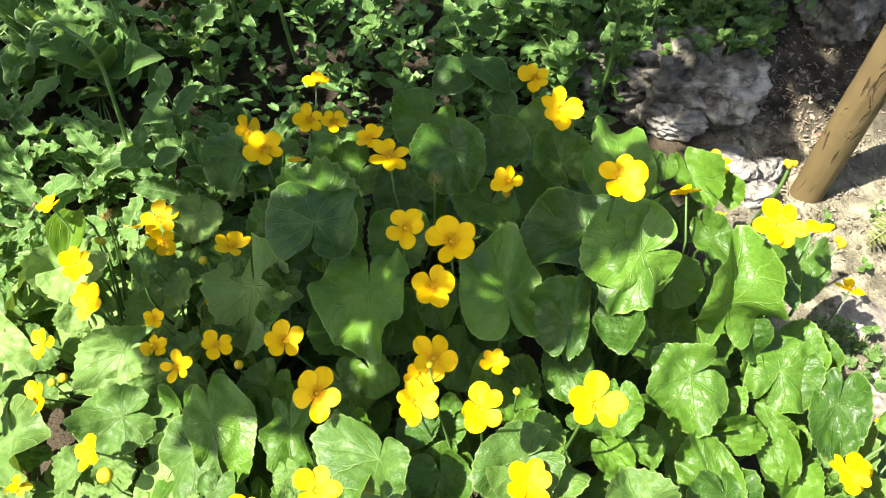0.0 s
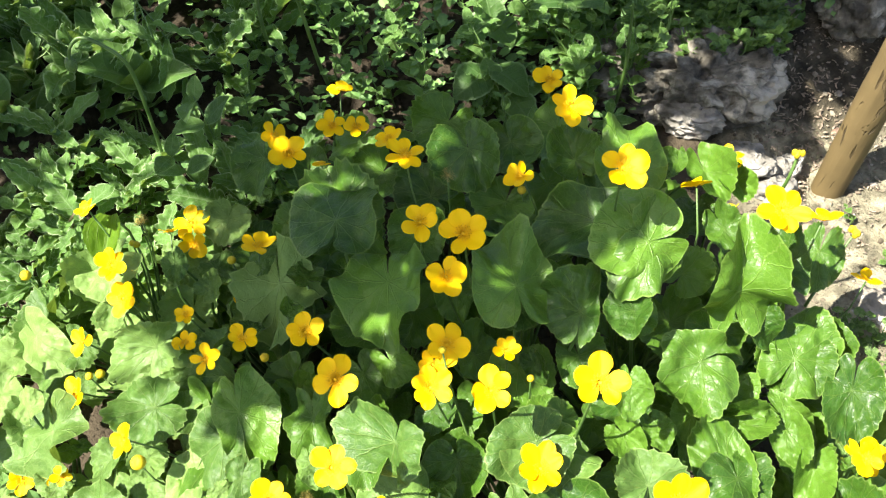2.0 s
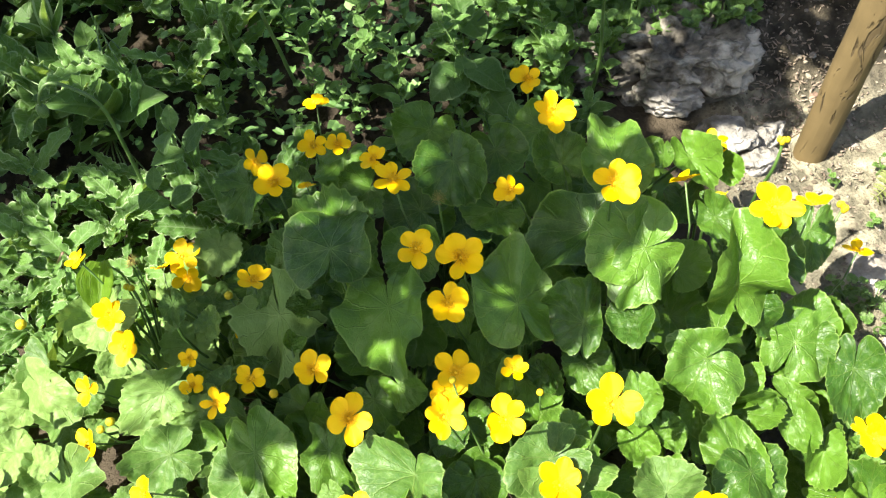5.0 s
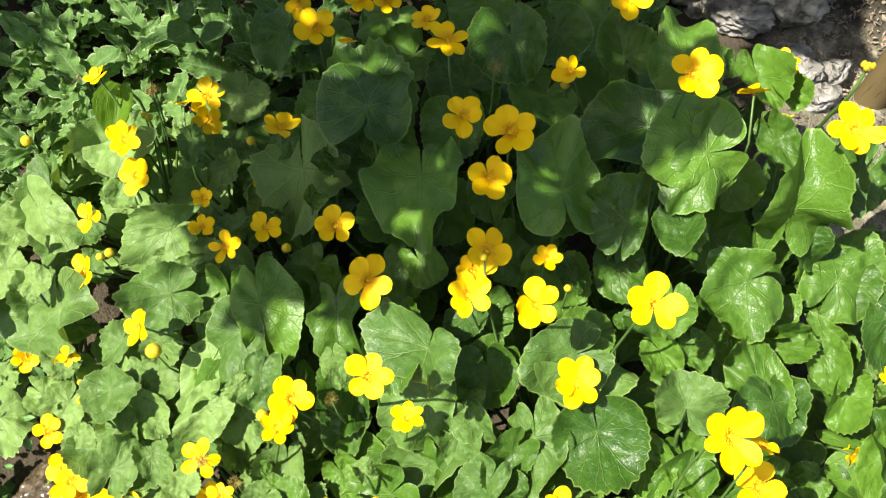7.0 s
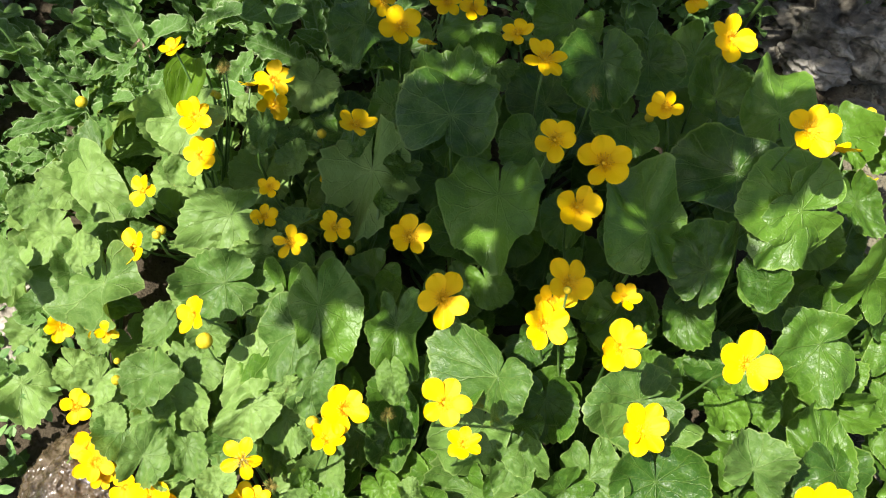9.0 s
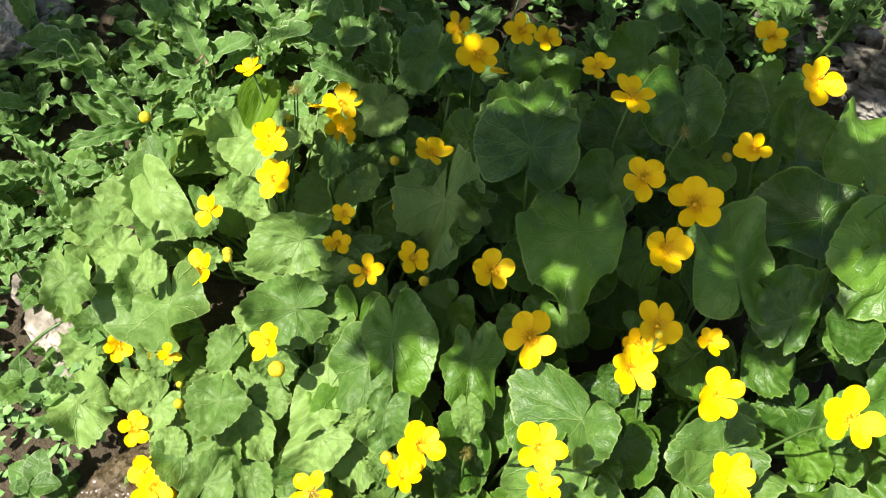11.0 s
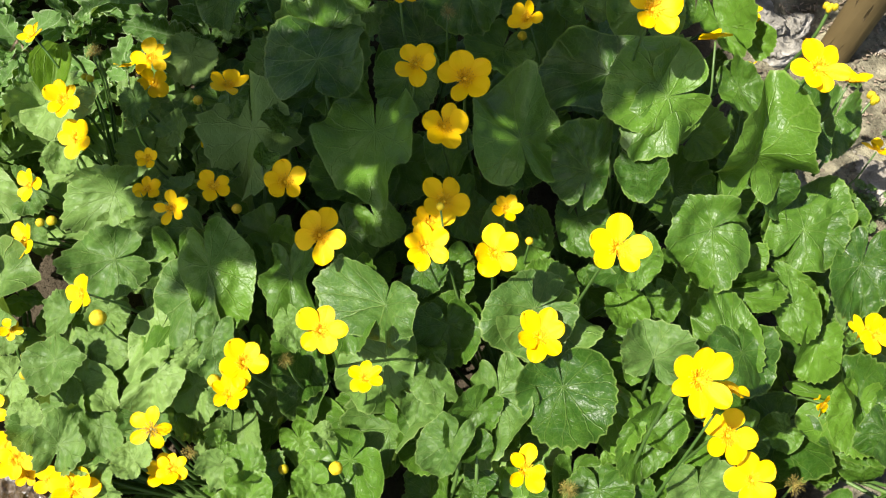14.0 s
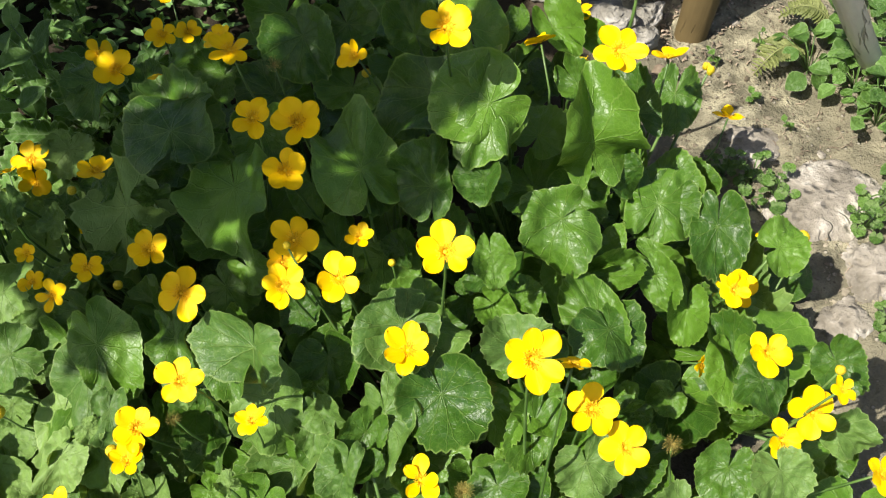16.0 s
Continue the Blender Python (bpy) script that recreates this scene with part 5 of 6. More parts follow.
spray("oval_weed", "smooth oval-leaved weed, partly lit by the sun", (-0.483, 0.659), (
    (-0.462, 0.666, 0.169, 0.050, -85, -20),
    (-0.423, 0.600, 0.141, 0.055, 110, 20),
    (-0.523, 0.671, 0.136, 0.050, -70, -15),
    (-0.485, 0.663, 0.129, 0.050, -100, -20),
    (-0.378, 0.550, 0.179, 0.035, 60, 40),
    (-0.361, 0.553, 0.187, 0.030, -160, 10),
    (-0.408, 0.591, 0.148, 0.045, -140, 5),
    (-0.418, 0.591, 0.151, 0.050, -70, -25),
    (-0.419, 0.587, 0.123, 0.062, -120, -5),
    (-0.458, 0.625, 0.114, 0.045, -100, -10),
), BROAD_LEAVES, 61)
spray("oval_weed", "smooth oval-leaved weed, partly lit by the sun", (-0.564, 0.634), (
    (-0.522, 0.541, 0.108, 0.055, 60, 25),
    (-0.500, 0.628, 0.118, 0.045, -80, -20),
    (-0.521, 0.558, 0.104, 0.050, -60, -10),
    (-0.470, 0.578, 0.084, 0.045, -120, -10),
    (-0.514, 0.585, 0.116, 0.050, 120, 10),
), BROAD_LEAVES, 62)
spray("oval_weed", "smooth oval-leaved weed, partly lit by the sun", (-0.444, 0.796), (
    (-0.353, 0.638, 0.158, 0.042, 170, 5),
    (-0.343, 0.660, 0.150, 0.045, 85, 65),
    (-0.359, 0.638, 0.167, 0.030, 20, 10),
    (-0.384, 0.686, 0.146, 0.050, 140, 10),
    (-0.450, 0.723, 0.133, 0.055, 60, 15),
    (-0.372, 0.728, 0.121, 0.050, 30, 20),
    (-0.457, 0.703, 0.130, 0.060, 100, 20),
    (-0.493, 0.719, 0.132, 0.060, 120, 15),
), BROAD_LEAVES, 63)
spray("lobed_weed", "soft grey-green weed with scalloped lobed leaves, backlit by the sun", (-0.326, 0.675), (
    (-0.291, 0.562, 0.207, 0.075, 190, 5),
    (-0.269, 0.549, 0.202, 0.060, 150, 15),
    (-0.304, 0.586, 0.192, 0.055, -120, -25),
    (-0.295, 0.611, 0.187, 0.060, -70, -35),
    (-0.347, 0.598, 0.174, 0.055, -110, -30),
    (-0.268, 0.585, 0.181, 0.080, -95, -50),
    (-0.257, 0.564, 0.133, 0.080, -80, -55),
    (-0.308, 0.601, 0.152, 0.070, -120, -40),
    (-0.347, 0.597, 0.141, 0.080, -105, -50),
    (-0.262, 0.595, 0.118, 0.055, 10, 5),
), CRINKLE, 64)
spray("lobed_weed", "soft grey-green weed with scalloped lobed leaves, backlit by the sun", (-0.329, 0.547), (
    (-0.339, 0.502, 0.133, 0.075, -40, -20),
    (-0.259, 0.451, 0.101, 0.070, 150, 15),
    (-0.304, 0.459, 0.115, 0.060, 160, 10),
    (-0.332, 0.487, 0.100, 0.060, -150, 0),
    (-0.292, 0.467, 0.109, 0.070, -20, -15),
    (-0.309, 0.493, 0.100, 0.060, -90, -20),
    (-0.371, 0.486, 0.078, 0.070, 170, 20),
    (-0.414, 0.486, 0.077, 0.050, 120, 30),
), CRINKLE, 65)
spray("lobed_weed", "soft grey-green weed with scalloped lobed leaves, backlit by the sun", (-0.221, 0.613), (
    (-0.169, 0.517, 0.094, 0.070, 150, 10),
    (-0.213, 0.526, 0.091, 0.050, 100, 50),
    (-0.213, 0.540, 0.087, 0.070, -15, 5),
    (-0.188, 0.580, 0.077, 0.060, 110, 25),
    (-0.171, 0.609, 0.070, 0.040, 60, 30),
    (-0.126, 0.616, 0.081, 0.050, 90, 50),
    (-0.153, 0.609, 0.085, 0.060, 140, 30),
), CRINKLE, 66)
spray("heart_herb", "herb with broad pointed toothed leaves behind the marigolds", (0.138, 0.573), (
    (0.137, 0.507, 0.148, 0.060, -150, -15),
    (0.135, 0.490, 0.141, 0.035, 100, 30),
    (0.135, 0.510, 0.150, 0.060, -40, -20),
    (0.153, 0.487, 0.129, 0.055, -60, -20),
    (0.144, 0.524, 0.107, 0.040, -90, -20),
    (0.164, 0.491, 0.118, 0.040, 20, 5),
), HEART_LEAVES, 67)
spray("heart_herb", "herb with broad pointed toothed leaves behind the marigolds", (0.245, 0.671), (
    (0.144, 0.574, 0.154, 0.050, 100, 40),
    (0.144, 0.606, 0.149, 0.050, -60, -20),
    (0.160, 0.578, 0.126, 0.045, 20, 10),
    (0.254, 0.579, 0.180, 0.065, 180, 0),
    (0.229, 0.590, 0.183, 0.065, -20, -5),
    (0.199, 0.547, 0.117, 0.040, 10, 10),
    (0.232, 0.573, 0.125, 0.055, -30, -10),
    (0.231, 0.599, 0.158, 0.060, -60, -15),
), HEART_LEAVES, 68)

# creepers over the rocks
for _i in range(150):
    _x, _y = 0.20 + 0.36 * _rng.random(), 0.50 + 0.36 * _rng.random()
    if _x > 0.33 and _y < 0.535 or _x > 0.47 and _y < 0.60:
        continue
    herb(_x, _y, _rng.uniform(0.09, 0.16), _rng.uniform(0.018, 0.030), 1300 + _i, CREEP_LEAVES, "creeper", "dark green creeper with small rounded leaves over the rocks", 0.5, 4, "creepers on the rocks")

# creepers rooted in the cracks on top of the rock
for _i in range(96):
    _x, _y = 0.33 + 0.19 * _rng.random(), 0.520 + 0.12 * _rng.random()
    herb(_x, _y, _rng.uniform(0.020, 0.045), _rng.uniform(0.014, 0.024), 1700 + _i, CREEP_LEAVES, "creeper", "dark green creeper with small rounded leaves over the rocks", 0.6, 3, "creepers on the rocks", ground_height(_x, _y) + 0.044)


# low plants beside the path
def tuft(x, y, spread, height, leaf_size, count, seed, pool, name, label, group):
    """A low plant: single round leaves on thin stalks spread from one foot."""
    rng = random.Random(seed)
    ob = empty(name, x, y, ground_height(x, y), label, "herb", group)
    for i in range(count):
        a = i * 2.4 + rng.uniform(-0.4, 0.4)
        d = spread * math.sqrt((i + 0.7) / count)
        p = Vector((d * math.cos(a), d * math.sin(a), height * rng.uniform(0.4, 1.0)))
        part("leaf_stalk", tube([Vector((0, 0, -0.002)), p * 0.5 + Vector((0, 0, 0.006)), p], 0.0007, 4), M_STALK, ob)
        leaf_at(pool, rng, ob, p, a + rng.uniform(-0.8, 0.8), radians(rng.uniform(-35, 10)), rng.uniform(-0.4, 0.4), leaf_size * rng.uniform(0.7, 1.2))


for _i, (_x, _y) in enumerate(((0.69, 0.255), (0.715, 0.225), (0.69, 0.20), (0.735, 0.17), (0.715, 0.14), (0.745, 0.25), (0.76, 0.20), (0.74, 0.12), (0.655, 0.30), (0.715, 0.31), (0.72, 0.07), (0.765, 0.30), (0.78, 0.36))):
    tuft(_x, _y, 0.038, 0.045, 0.0225, 15, 1400 + _i, PATH_LEAVES, "path_herb", "low herb with rounded bright green leaves", "low herbs beside the path")
for _i, (_x, _y) in enumerate(((0.53, 0.165), (0.548, 0.14), (0.635, 0.092), (0.65, 0.06), (0.618, 0.075), (0.505, 0.185), (0.585, -0.04))):
    tuft(_x, _y, 0.022, 0.03, 0.0085, 9, 1450 + _i, ROUND_LEAVES, "path_herb", "small low herb with bright green leaves on the bare soil", "low herbs beside the path")
for _i, (_x, _y, _h) in enumerate(((0.525, 0.165, 0.03), (0.545, 0.15, 0.03), (0.505, 0.18, 0.03), (0.61, 0.085, 0.04), (0.63, 0.10, 0.03), (0.645, 0.06, 0.04), (0.575, 0.27, 0.02), (0.60, 0.22, 0.02), (0.555, 0.335, 0.03), (0.61, 0.345, 0.03), (0.52, 0.13, 0.03))):
    herb(_x, _y, _h, 0.012, 1500 + _i, CREEP_LEAVES, "path_seedling", "tiny green seedling in the dry soil", 0.4, 2, "seedlings in the soil")

# low plants at the wet side of the bed
for _i in range(80):
    _x, _y = -0.66 + 0.29 * _rng.random(), -0.16 + 0.59 * _rng.random()
    if (_x + 0.315) ** 2 + (_y + 0.090) ** 2 < 0.0062 or (_x + 0.45) ** 2 + (_y - 0.08) ** 2 < 0.0016 or (_x + 0.63) ** 2 + (_y - 0.44) ** 2 < 0.008:
        continue
    herb(_x, _y, _rng.uniform(0.03, 0.075), _rng.uniform(0.020, 0.038), 1600 + _i, (HERB_LEAVES, CREEP_LEAVES)[_i % 2], "side_herb", "small green herb at the edge of the bed", 0.4, 3, "herbs at the wet edge")


def low_mat():
    """Low leaves that cover the soil between the weeds, far too many to count."""
    rng = random.Random(66)
    verts, faces = [], []
    while len(faces) < 8 * 8000:
        x, y = rng.uniform(-0.85, 0.62), rng.uniform(-0.15, 1.3)
        weedy = y > 0.38 + 0.2 * max(0.0, x - 0.2) and (x < 0.30 or y > 0.56 + 0.35 * max(0.0, x - 0.42)) or x < -0.44 or x < -0.36 and y < 0.05
        if not weedy or (x + 0.45) ** 2 + (y - 0.08) ** 2 < 0.003 or (x + 0.315) ** 2 + (y + 0.090) ** 2 < 0.0060:
            continue
        if x < -0.16 and y > 0.30 and rng.random() < 0.75 or -0.16 < x < 0.14 and y > 0.42 and rng.random() < 0.5:
            continue
        size = rng.uniform(0.005, 0.010) * (1.25 if x > -0.2 else 1.0)
        q = Euler((rng.uniform(-0.7, 0.5), rng.uniform(-0.6, 0.6), rng.uniform(0, 6.28))).to_matrix()
        p = Vector((x, y, ground_height(x, y) + rng.uniform(0.004, 0.06) * (1 if x > -0.46 or y > 0.3 else 0.5)))
        k = len(verts)
        ring, slim = 10, rng.uniform(0.36, 0.66)
        verts.append(p + q @ Vector((0.85, 0.0, -0.06)) * size)
        wob = rng.uniform(0, 6.28)
        for j in range(ring):
            a = math.tau * j / ring
            f = 1 + 0.14 * math.sin(2 * a + wob) + 0.07 * (-1) ** j - (0.30 if j == ring // 2 else 0)
            verts.append(p + q @ Vector((0.85 + 0.85 * f * math.cos(a), slim * f * math.sin(a), 0.12 * abs(math.sin(a)) - 0.1 * math.cos(a) ** 2)) * size)
        faces += [(k, k + 1 + j, k + 1 + (j + 1) % ring) for j in range(ring)]
    me = bpy.data.meshes.new("low_mat")
    me.from_pydata(verts, [], faces)
    me.materials.append(M_MAT)
    tagged(new("low_mat", me), "low mat of tiny green leaves over the soil", "ground cover", kind="stuff")


low_mat()


def fern(x, y, yaw, length, seed):
    ob = empty("fern", x, y, ground_height(x, y) + 0.004, "small yellowish-green fern frond low over the soil", "fern")
    rng = random.Random(seed)
    pts = [Vector((length * k / 10 * math.cos(yaw), length * k / 10 * math.sin(yaw), 0.035 * math.sin(math.pi * (0.1 + 0.8 * k / 10)))) for k in range(11)]
    part("stem", tube(pts, [0.0011] * 8 + [0.0009, 0.0007, 0.0005], 5), M_FERN, ob)
    for i in range(20):
        f = (i + 1) / 21
        k = min(9, int(f * 10))
        p = pts[k].lerp(pts[k + 1], f * 10 - k)
        ln = length * 0.30 * math.sin(math.pi * (0.16 + 0.80 * f)) + 0.003
        for side in (-1, 1):
            leaf_at(FERN_LEAVES, rng, ob, p, yaw + side * radians(68), radians(rng.uniform(-12, 12)), rng.uniform(-0.2, 0.2), ln)


FERN_LEAVES = [ovate_mesh(60 + i, 0.15, M_FERN, 8, 0.25) for i in range(3)]
fern(0.655, 0.325, radians(198), 0.072, 3)
fern(0.70, 0.345, radians(150), 0.062, 4)


def bent_stem(name, label, points, r0, r1, head=0.0):
    """A single bare stem along a bent line, with a nodding bud at its end if head is given."""
    pts = [Vector(p) for p in points]
    base = pts[0].copy()
    ob = empty(name, base.x, base.y, base.z, label, "stem", "bare stems behind the marigolds")
    fine = []
    for k in range(len(pts) - 1):
        p0, p1, p2, p3 = pts[max(k - 1, 0)], pts[k], pts[k + 1], pts[min(k + 2, len(pts) - 1)]
        for s in range(5):
            t = s / 5
            fine.append(0.5 * (2 * p1 + (p2 - p0) * t + (2 * p0 - 5 * p1 + 4 * p2 - p3) * t * t + (3 * p1 - p0 - 3 * p2 + p3) * t**3) - base)
    fine.append(pts[-1] - base)
    n = len(fine) - 1
    part("stem", tube(fine, [r0 + (r1 - r0) * k / n for k in range(n + 1)], 7), M_STALK, ob)
    if head:
        rng = random.Random(int(head * 1e5))
        for i in range(1 if head > 0.0045 else 5):
            bm = bmesh.new()
            bmesh.ops.create_uvsphere(bm, u_segments=12, v_segments=8, radius=1.0)
            for v in bm.verts:
                v.co *= 1 + 0.08 * abs(math.sin(2.5 * math.atan2(v.co.y, v.co.x)))
            off = Vector((rng.uniform(-1, 1), rng.uniform(-1, 1), rng.uniform(-0.5, 1.5))) * head * (0 if i == 0 else 1.4)
            part("bud", bm, M_STALK if head > 0.0045 else M_BUD, ob, "nodding green bud" if head > 0.0045 else "small yellowish bud", Matrix.Translation(fine[-1] + off) @ Matrix.Diagonal((head, head, head * 1.5, 1)))
    return ob

bent_stem("bare_stem", "stout pale green stem with a nodding bud", [(-0.292, 0.464, 0.020), (-0.280, 0.452, 0.080), (-0.257, 0.419, 0.200), (-0.252, 0.413, 0.280), (-0.269, 0.414, 0.310), (-0.291, 0.418, 0.320), (-0.305, 0.413, 0.310), (-0.311, 0.413, 0.290)], 0.0026, 0.0016, 0.006)
bent_stem("bare_stem", "tall pale green stem rising from the weeds", [(-0.156, 0.639, 0.040), (-0.153, 0.626, 0.100), (-0.140, 0.569, 0.200), (-0.119, 0.497, 0.300)], 0.003, 0.002, 0)
bent_stem("bare_stem", "tall pale green stem rising from the weeds", [(-0.066, 0.575, 0.040), (-0.079, 0.564, 0.120), (-0.078, 0.528, 0.220), (-0.075, 0.492, 0.300)], 0.003, 0.002, 0)
bent_stem("bare_stem", "pale green stem rising from the weeds", [(-0.221, 0.680, 0.060), (-0.198, 0.652, 0.120), (-0.167, 0.592, 0.200)], 0.003, 0.002, 0)
bent_stem("bare_stem", "tall green stem rising beside the rocks", [(0.284, 0.492, 0.060), (0.293, 0.475, 0.150), (0.292, 0.462, 0.220), (0.288, 0.444, 0.280)], 0.0028, 0.0015, 0)
bent_stem("bare_stem", "green stem with a yellowish bud over the soil", [(0.385, 0.226, 0.100), (0.383, 0.207, 0.200), (0.389, 0.199, 0.250), (0.396, 0.206, 0.280)], 0.0022, 0.0014, 0.0024)
bent_stem("bare_stem", "thin green stem reaching over the soil", [(0.420, 0.146, 0.120), (0.451, 0.177, 0.150), (0.472, 0.195, 0.170)], 0.0018, 0.0012, 0.003)
bent_stem("bare_stem", "thin stem with a nodding bud", [(-0.497, 0.352, 0.050), (-0.481, 0.323, 0.120), (-0.491, 0.328, 0.150), (-0.503, 0.324, 0.140), (-0.490, 0.298, 0.120)], 0.0016, 0.001, 0.005)
bent_stem("bare_stem", "thin green stem among the weeds", [(-0.460, 0.455, 0.030), (-0.444, 0.420, 0.120), (-0.416, 0.372, 0.200)], 0.002, 0.0015, 0)
bent_stem("bare_stem", "pale green stem lying over the edge", [(-0.482, 0.031, 0.020), (-0.452, 0.051, 0.050), (-0.432, 0.066, 0.060)], 0.002, 0.0012, 0)



def dry_leaf(x, y, z, length, yaw, pitch, seed):
    """A curled, withered leaf caught among the stems."""
    rng = random.Random(seed)
    k = rng.uniform(0.5, 1.0)

    def place(u, v):
        s = u * 2 - 1
        half = 0.28 * math.sin(math.pi * (0.04 + 0.94 * v)) ** 0.7 * (1 + 0.12 * math.sin(13 * v + seed))
        y = half * s
        return (v, y * math.cos(k * abs(s)), abs(y) * math.sin(k * abs(s)) * 1.4 + 0.18 * math.sin(4 * v + seed) + 0.03 * math.sin(20 * v + 5 * s))

    m = Matrix.Translation((x, y, z)) @ Matrix.Rotation(radians(yaw), 4, "Z") @ Matrix.Rotation(radians(-pitch), 4, "Y") @ Matrix.Diagonal((length, length, length, 1))
    ob = part("dry_leaf", to_mesh("dry_leaf", sheet(place, 8, 18), M_DRY), None, m=m)
    tagged(ob, "withered brown curled leaf among the weeds", "dry leaf")


def red_bud(x, y, z):
    ob = empty("red_flower", x, y, ground_height(x, y), "tiny red and white flower head low in the weeds", "flower")
    up = z - ground_height(x, y)
    part("stem", tube([Vector((0, 0, -0.002)), Vector((0.002, 0, up * 0.5)), Vector((0, 0, up))], 0.0008, 5), M_STALK, ob)
    for i in range(5):
        a = i * math.tau / 5
        bm = sheet(lambda u, v: (v, (u - 0.5) * math.sin(math.pi * (0.1 + 0.8 * v)), 0.4 * v * v), 4, 6)
        part("petal", bm, M_RED if i % 2 else M_PALE, ob, "", Matrix.Translation((0, 0, up)) @ Matrix.Rotation(a, 4, "Z") @ Matrix.Diagonal((0.007, 0.007, 0.007, 1)))


dry_leaf(-0.144, 0.697, 0.100, 0.035, 20, 10, 1)
dry_leaf(0.077, 0.649, 0.100, 0.040, 70, 50, 2)
dry_leaf(-0.406, 0.369, 0.060, 0.030, 110, 60, 3)
dry_leaf(-0.370, 0.352, 0.060, 0.050, 95, 55, 4)
dry_leaf(-0.409, 0.364, 0.060, 0.035, 100, 40, 5)
dry_leaf(0.135, 0.684, 0.100, 0.030, 30, 20, 6)
dry_leaf(0.551, 0.440, 0.050, 0.020, 10, 5, 7)
dry_leaf(0.480, 0.407, 0.040, 0.025, 15, 5, 8)
red_bud(-0.293, 0.451, 0.043)


# ---- the tree that shades the bed ----
def shade_edge(x):
    """How far towards the walker the tree's shade reaches, for each x of the bed."""
    xs = (-0.8, -0.55, -0.47, -0.42, -0.33, -0.28, -0.245, -0.2, -0.165, -0.14, -0.105, -0.06, 0.0, 0.1, 0.2, 0.24, 0.285, 0.30, 0.312, 0.345, 0.375, 0.40, 0.422, 0.435, 0.447, 0.475, 0.62, 0.8)
    ys = (0.22, 0.29, 0.37, 0.45, 0.42, 0.36, 0.25, 0.11, 0.02, -0.015, 0.03, -0.002, 0.01, 0.03, 0.06, 0.095, 0.12, 0.17, 0.335, 0.372, 0.380, 0.38, 0.39, 0.44, 0.495, 0.46, 0.475, 0.56)
    return float(np.interp(x, xs, ys))


# gaps in the crown through which the sun reaches the bed: where its light falls, and how wide
GAPS = (
    (-0.36, 0.55, 0.035), (-0.28, 0.52, 0.02), (-0.33, 0.42, 0.05), (-0.25, 0.40, 0.035), (-0.17, 0.42, 0.03), (0.02, 0.50, 0.04), (0.08, 0.48, 0.02), (-0.05, 0.56, 0.04),
    (0.025, 0.138, 0.012), (0.019, 0.096, 0.012), (-0.016, 0.246, 0.009), (-0.092, 0.215, 0.020), (-0.16, 0.165, 0.014), (0.153, 0.283, 0.013), (0.089, 0.281, 0.011),
    (0.204, 0.151, 0.014), (0.098, 0.119, 0.008), (0.055, 0.245, 0.008), (0.003, 0.057, 0.012), (0.191, 0.067, 0.013), (-0.118, 0.215, 0.022),
    (0.184, 0.219, 0.014), (0.278, 0.273, 0.030), (-0.211, 0.192, 0.020), (-0.152, 0.007, 0.012), (0.248, 0.285, 0.018), (-0.049, 0.356, 0.013),
    (0.094, 0.270, 0.012), (0.062, 0.575, 0.020), (0.282, 0.442, 0.012), (0.255, 0.456, 0.022), (0.276, 0.405, 0.030), 
    (0.262, 0.310, 0.034), (0.310, 0.290, 0.040), (0.186, 0.519, 0.020), (0.245, 0.335, 0.020), (0.289, 0.420, 0.032), (0.285, 0.488, 0.022), (0.193, 0.545, 0.030), (0.352, 0.492, 0.014),
)


def dapple(x, y):
    """Where the crown is thin, so that the sun comes through in flecks."""
    return 0.75 * noise.noise((x * 15.0, y * 15.0, 1.5)) + 0.62 * noise.noise((x * 31.0, y * 31.0, 4.5))


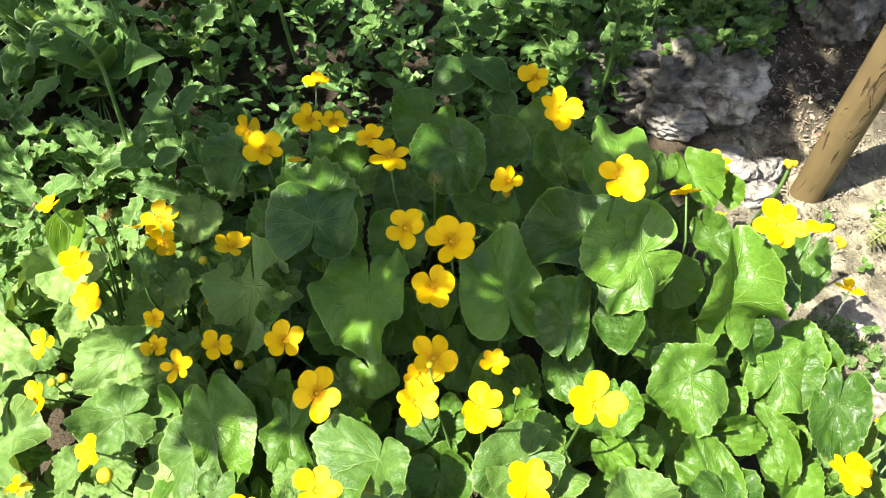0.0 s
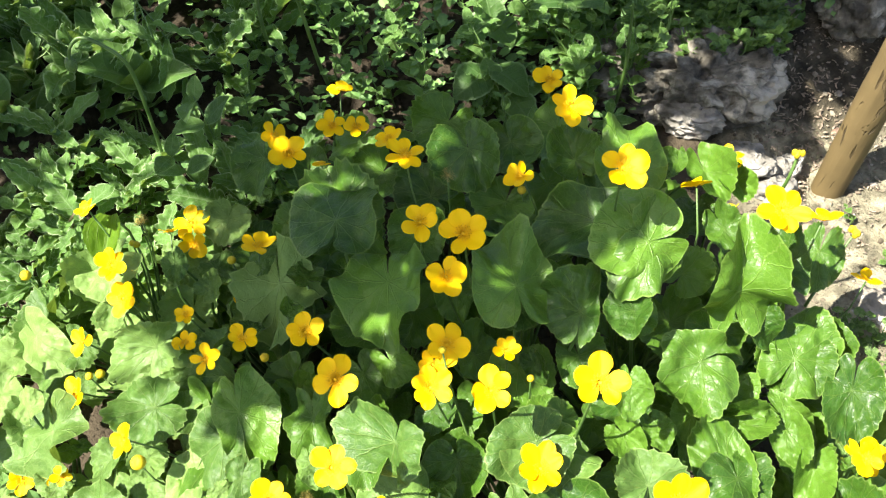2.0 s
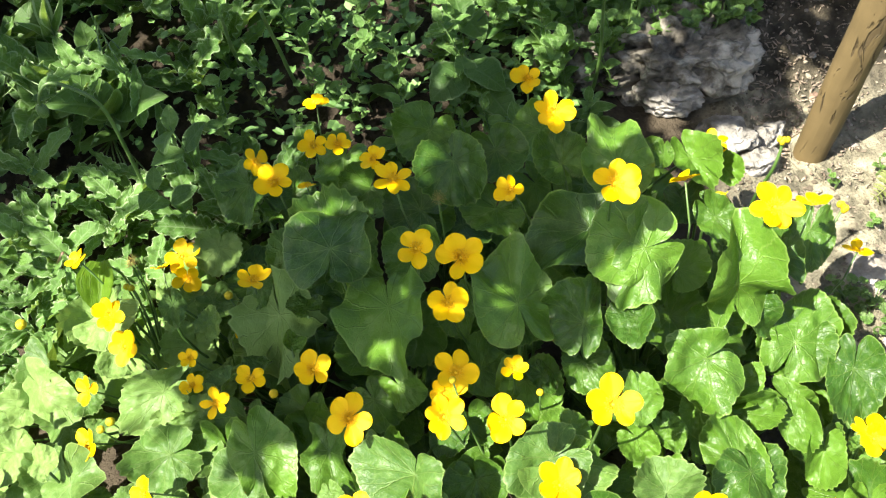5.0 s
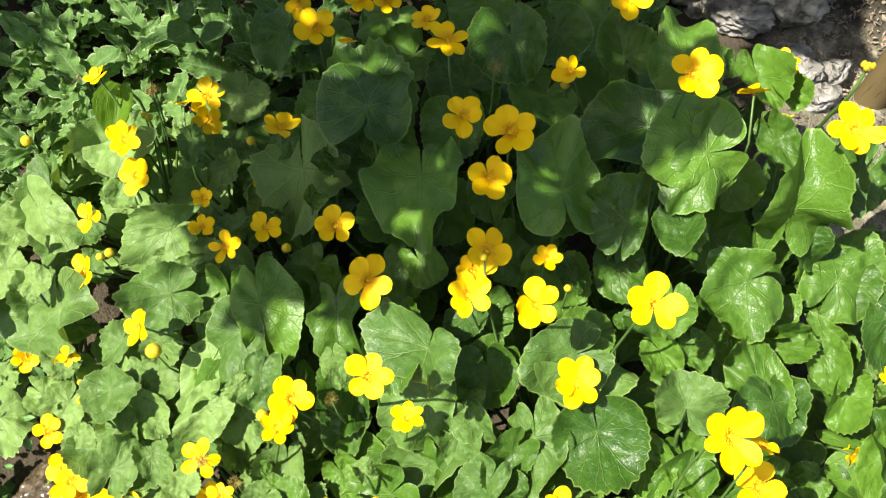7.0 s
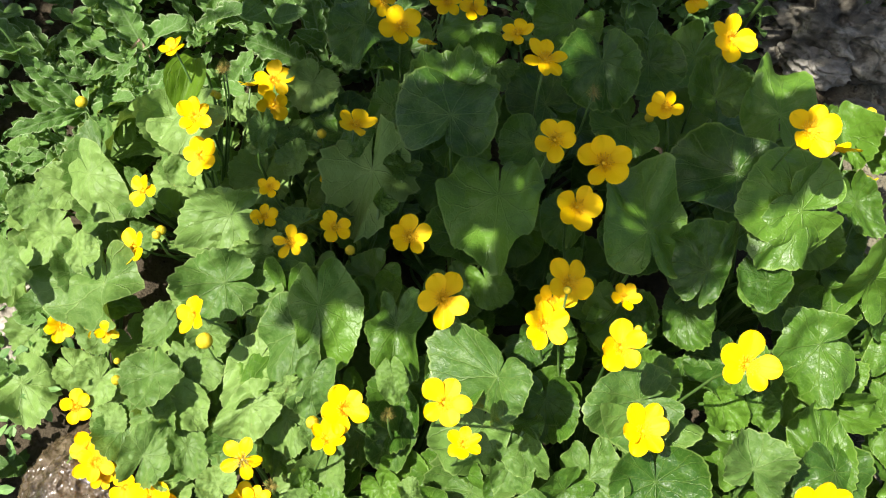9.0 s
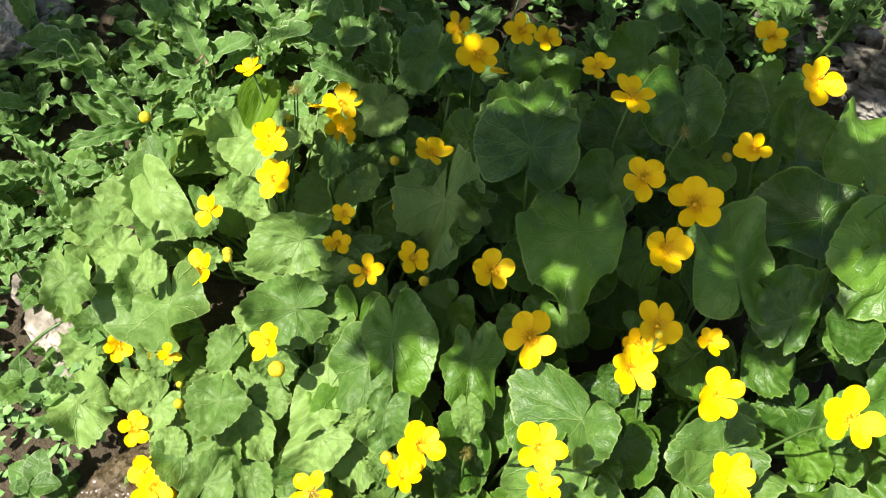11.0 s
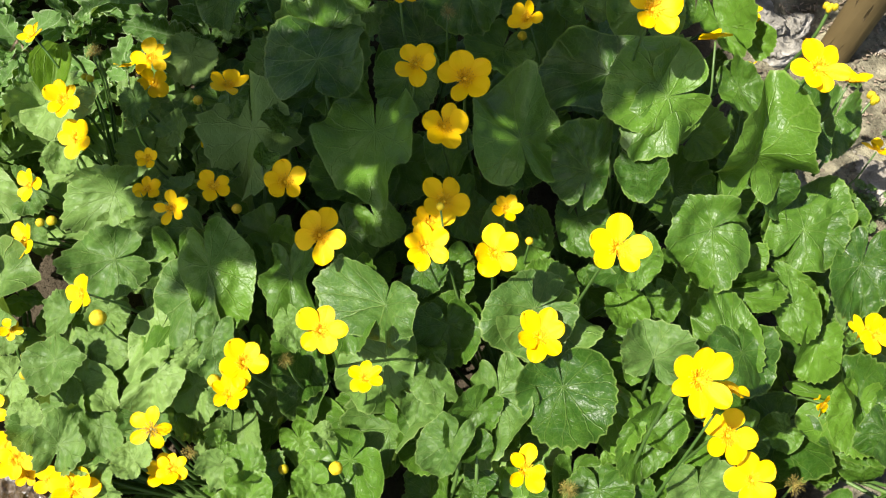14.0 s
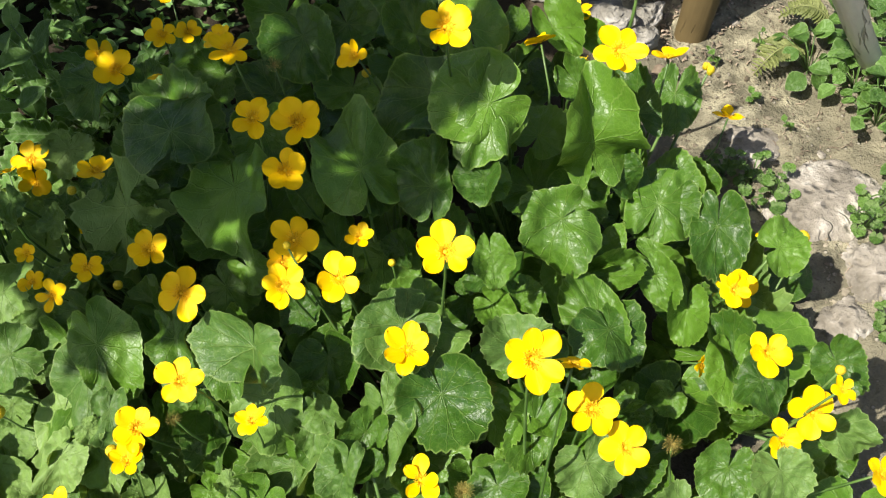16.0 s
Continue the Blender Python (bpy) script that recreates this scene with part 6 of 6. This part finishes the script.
def shade_tree():
    rng = random.Random(8)
    fx, fy = -2.25, 0.30
    tree = empty("garden_tree", fx, fy, ground_height(fx, fy) - 0.01, "garden tree whose leafy crown overhangs the bed", "tree")
    foot = Vector((fx, fy, ground_height(fx, fy) - 0.01))
    fork = Vector((0.10, 0.04, 0.95))
    part("trunk", tube([Vector((0, 0, 0)), Vector((0.02, 0.0, 0.05)), Vector((0.03, 0.03, 0.45)), fork, fork + Vector((0.05, 0.1, 0.55)), fork + Vector((0.12, 0.2, 1.0))], [0.085, 0.065, 0.055, 0.048, 0.03, 0.012], 14), M_BARK, tree)
    crown_mid = Vector((-0.70, 0.12, 1.34)) - foot
    for k in range(9):
        end = crown_mid + Vector((rng.uniform(-0.5, 0.6), rng.uniform(0.0, 0.6), rng.uniform(-0.12, 0.30)))
        mid = fork.lerp(end, 0.5) + Vector((0, 0, 0.12))
        part("limb", tube([fork, fork.lerp(mid, 0.5) + Vector((0, 0, 0.04)), mid, end], [0.026, 0.02, 0.013, 0.004], 8), M_BARK, tree)
    verts, faces, uvs = [], [], []

    def blade(p, size):
        q = Euler((rng.uniform(-0.9, 0.9), rng.uniform(-0.9, 0.9), rng.uniform(0, 6.28))).to_matrix()
        base = len(verts)
        for a, w in ((-1.0, 0.0), (-0.45, 0.5), (0.2, 0.52), (1.0, 0.0), (0.2, -0.52), (-0.45, -0.5)):
            verts.append(p + q @ Vector((a * size, w * size, 0.12 * size * abs(w))))
        faces.append(tuple(range(base, base + 6)))

    for _ in range(9800):
        x, y = rng.uniform(-0.85, 0.95), rng.uniform(-0.03, 1.35)
        edge = shade_edge(x)
        if y < edge + rng.uniform(0.0, 0.025):
            continue
        back = min(1.0, max(0.0, (y - max(edge, 0.425)) / 0.07)) * (0.0 if x > 0.36 else 0.15 if x > 0.24 and y < 0.48 else 0.45 if x > 0.24 else 0.62 if x < -0.14 else 0.86)
        if dapple(x, y) > 0.60 - 0.72 * back + rng.uniform(-0.06, 0.06):
            continue
        size = rng.uniform(0.014, 0.034)
        if any((x - gx) ** 2 + (y - gy) ** 2 < (gr * 0.58 + size * 0.05) ** 2 for gx, gy, gr in GAPS):
            continue
        d = rng.uniform(0.90, 1.20)
        blade(Vector((x, y, 0.22)) + SUN * d - foot, size)
    for x0, x1, y0, y1, count in ((-0.20, 0.36, 0.0, 0.42, 420), (0.36, 0.62, 0.38, 0.75, 500)):
        # thicker boughs above the middle of the bed and the rocks
        for _ in range(count):
            x, y, size = rng.uniform(x0, x1), rng.uniform(y0, y1), rng.uniform(0.014, 0.030)
            if y > shade_edge(x) + 0.02 and (x > 0.36 or dapple(x, y) < 0.36) and not any((x - gx) ** 2 + (y - gy) ** 2 < (gr * 0.58 + size * 0.15) ** 2 for gx, gy, gr in GAPS):
                blade(Vector((x, y, 0.22)) + SUN * rng.uniform(0.90, 1.20) - foot, size)
    for _ in range(2600):
        # the rest of the crown, whose shade falls beyond the bed
        x, y = rng.uniform(-2.2, -0.85), rng.uniform(-0.5, 1.2)
        blade(Vector((x, y, 0.22)) + SUN * rng.uniform(1.2, 2.4) - foot, rng.uniform(0.03, 0.055))
    me = bpy.data.meshes.new("crown")
    me.from_pydata(verts, [], faces)
    me.materials.append(M_TREE)
    tagged(part("crown", me, None, tree), "crown of many small green leaves", kind="stuff")


shade_tree()
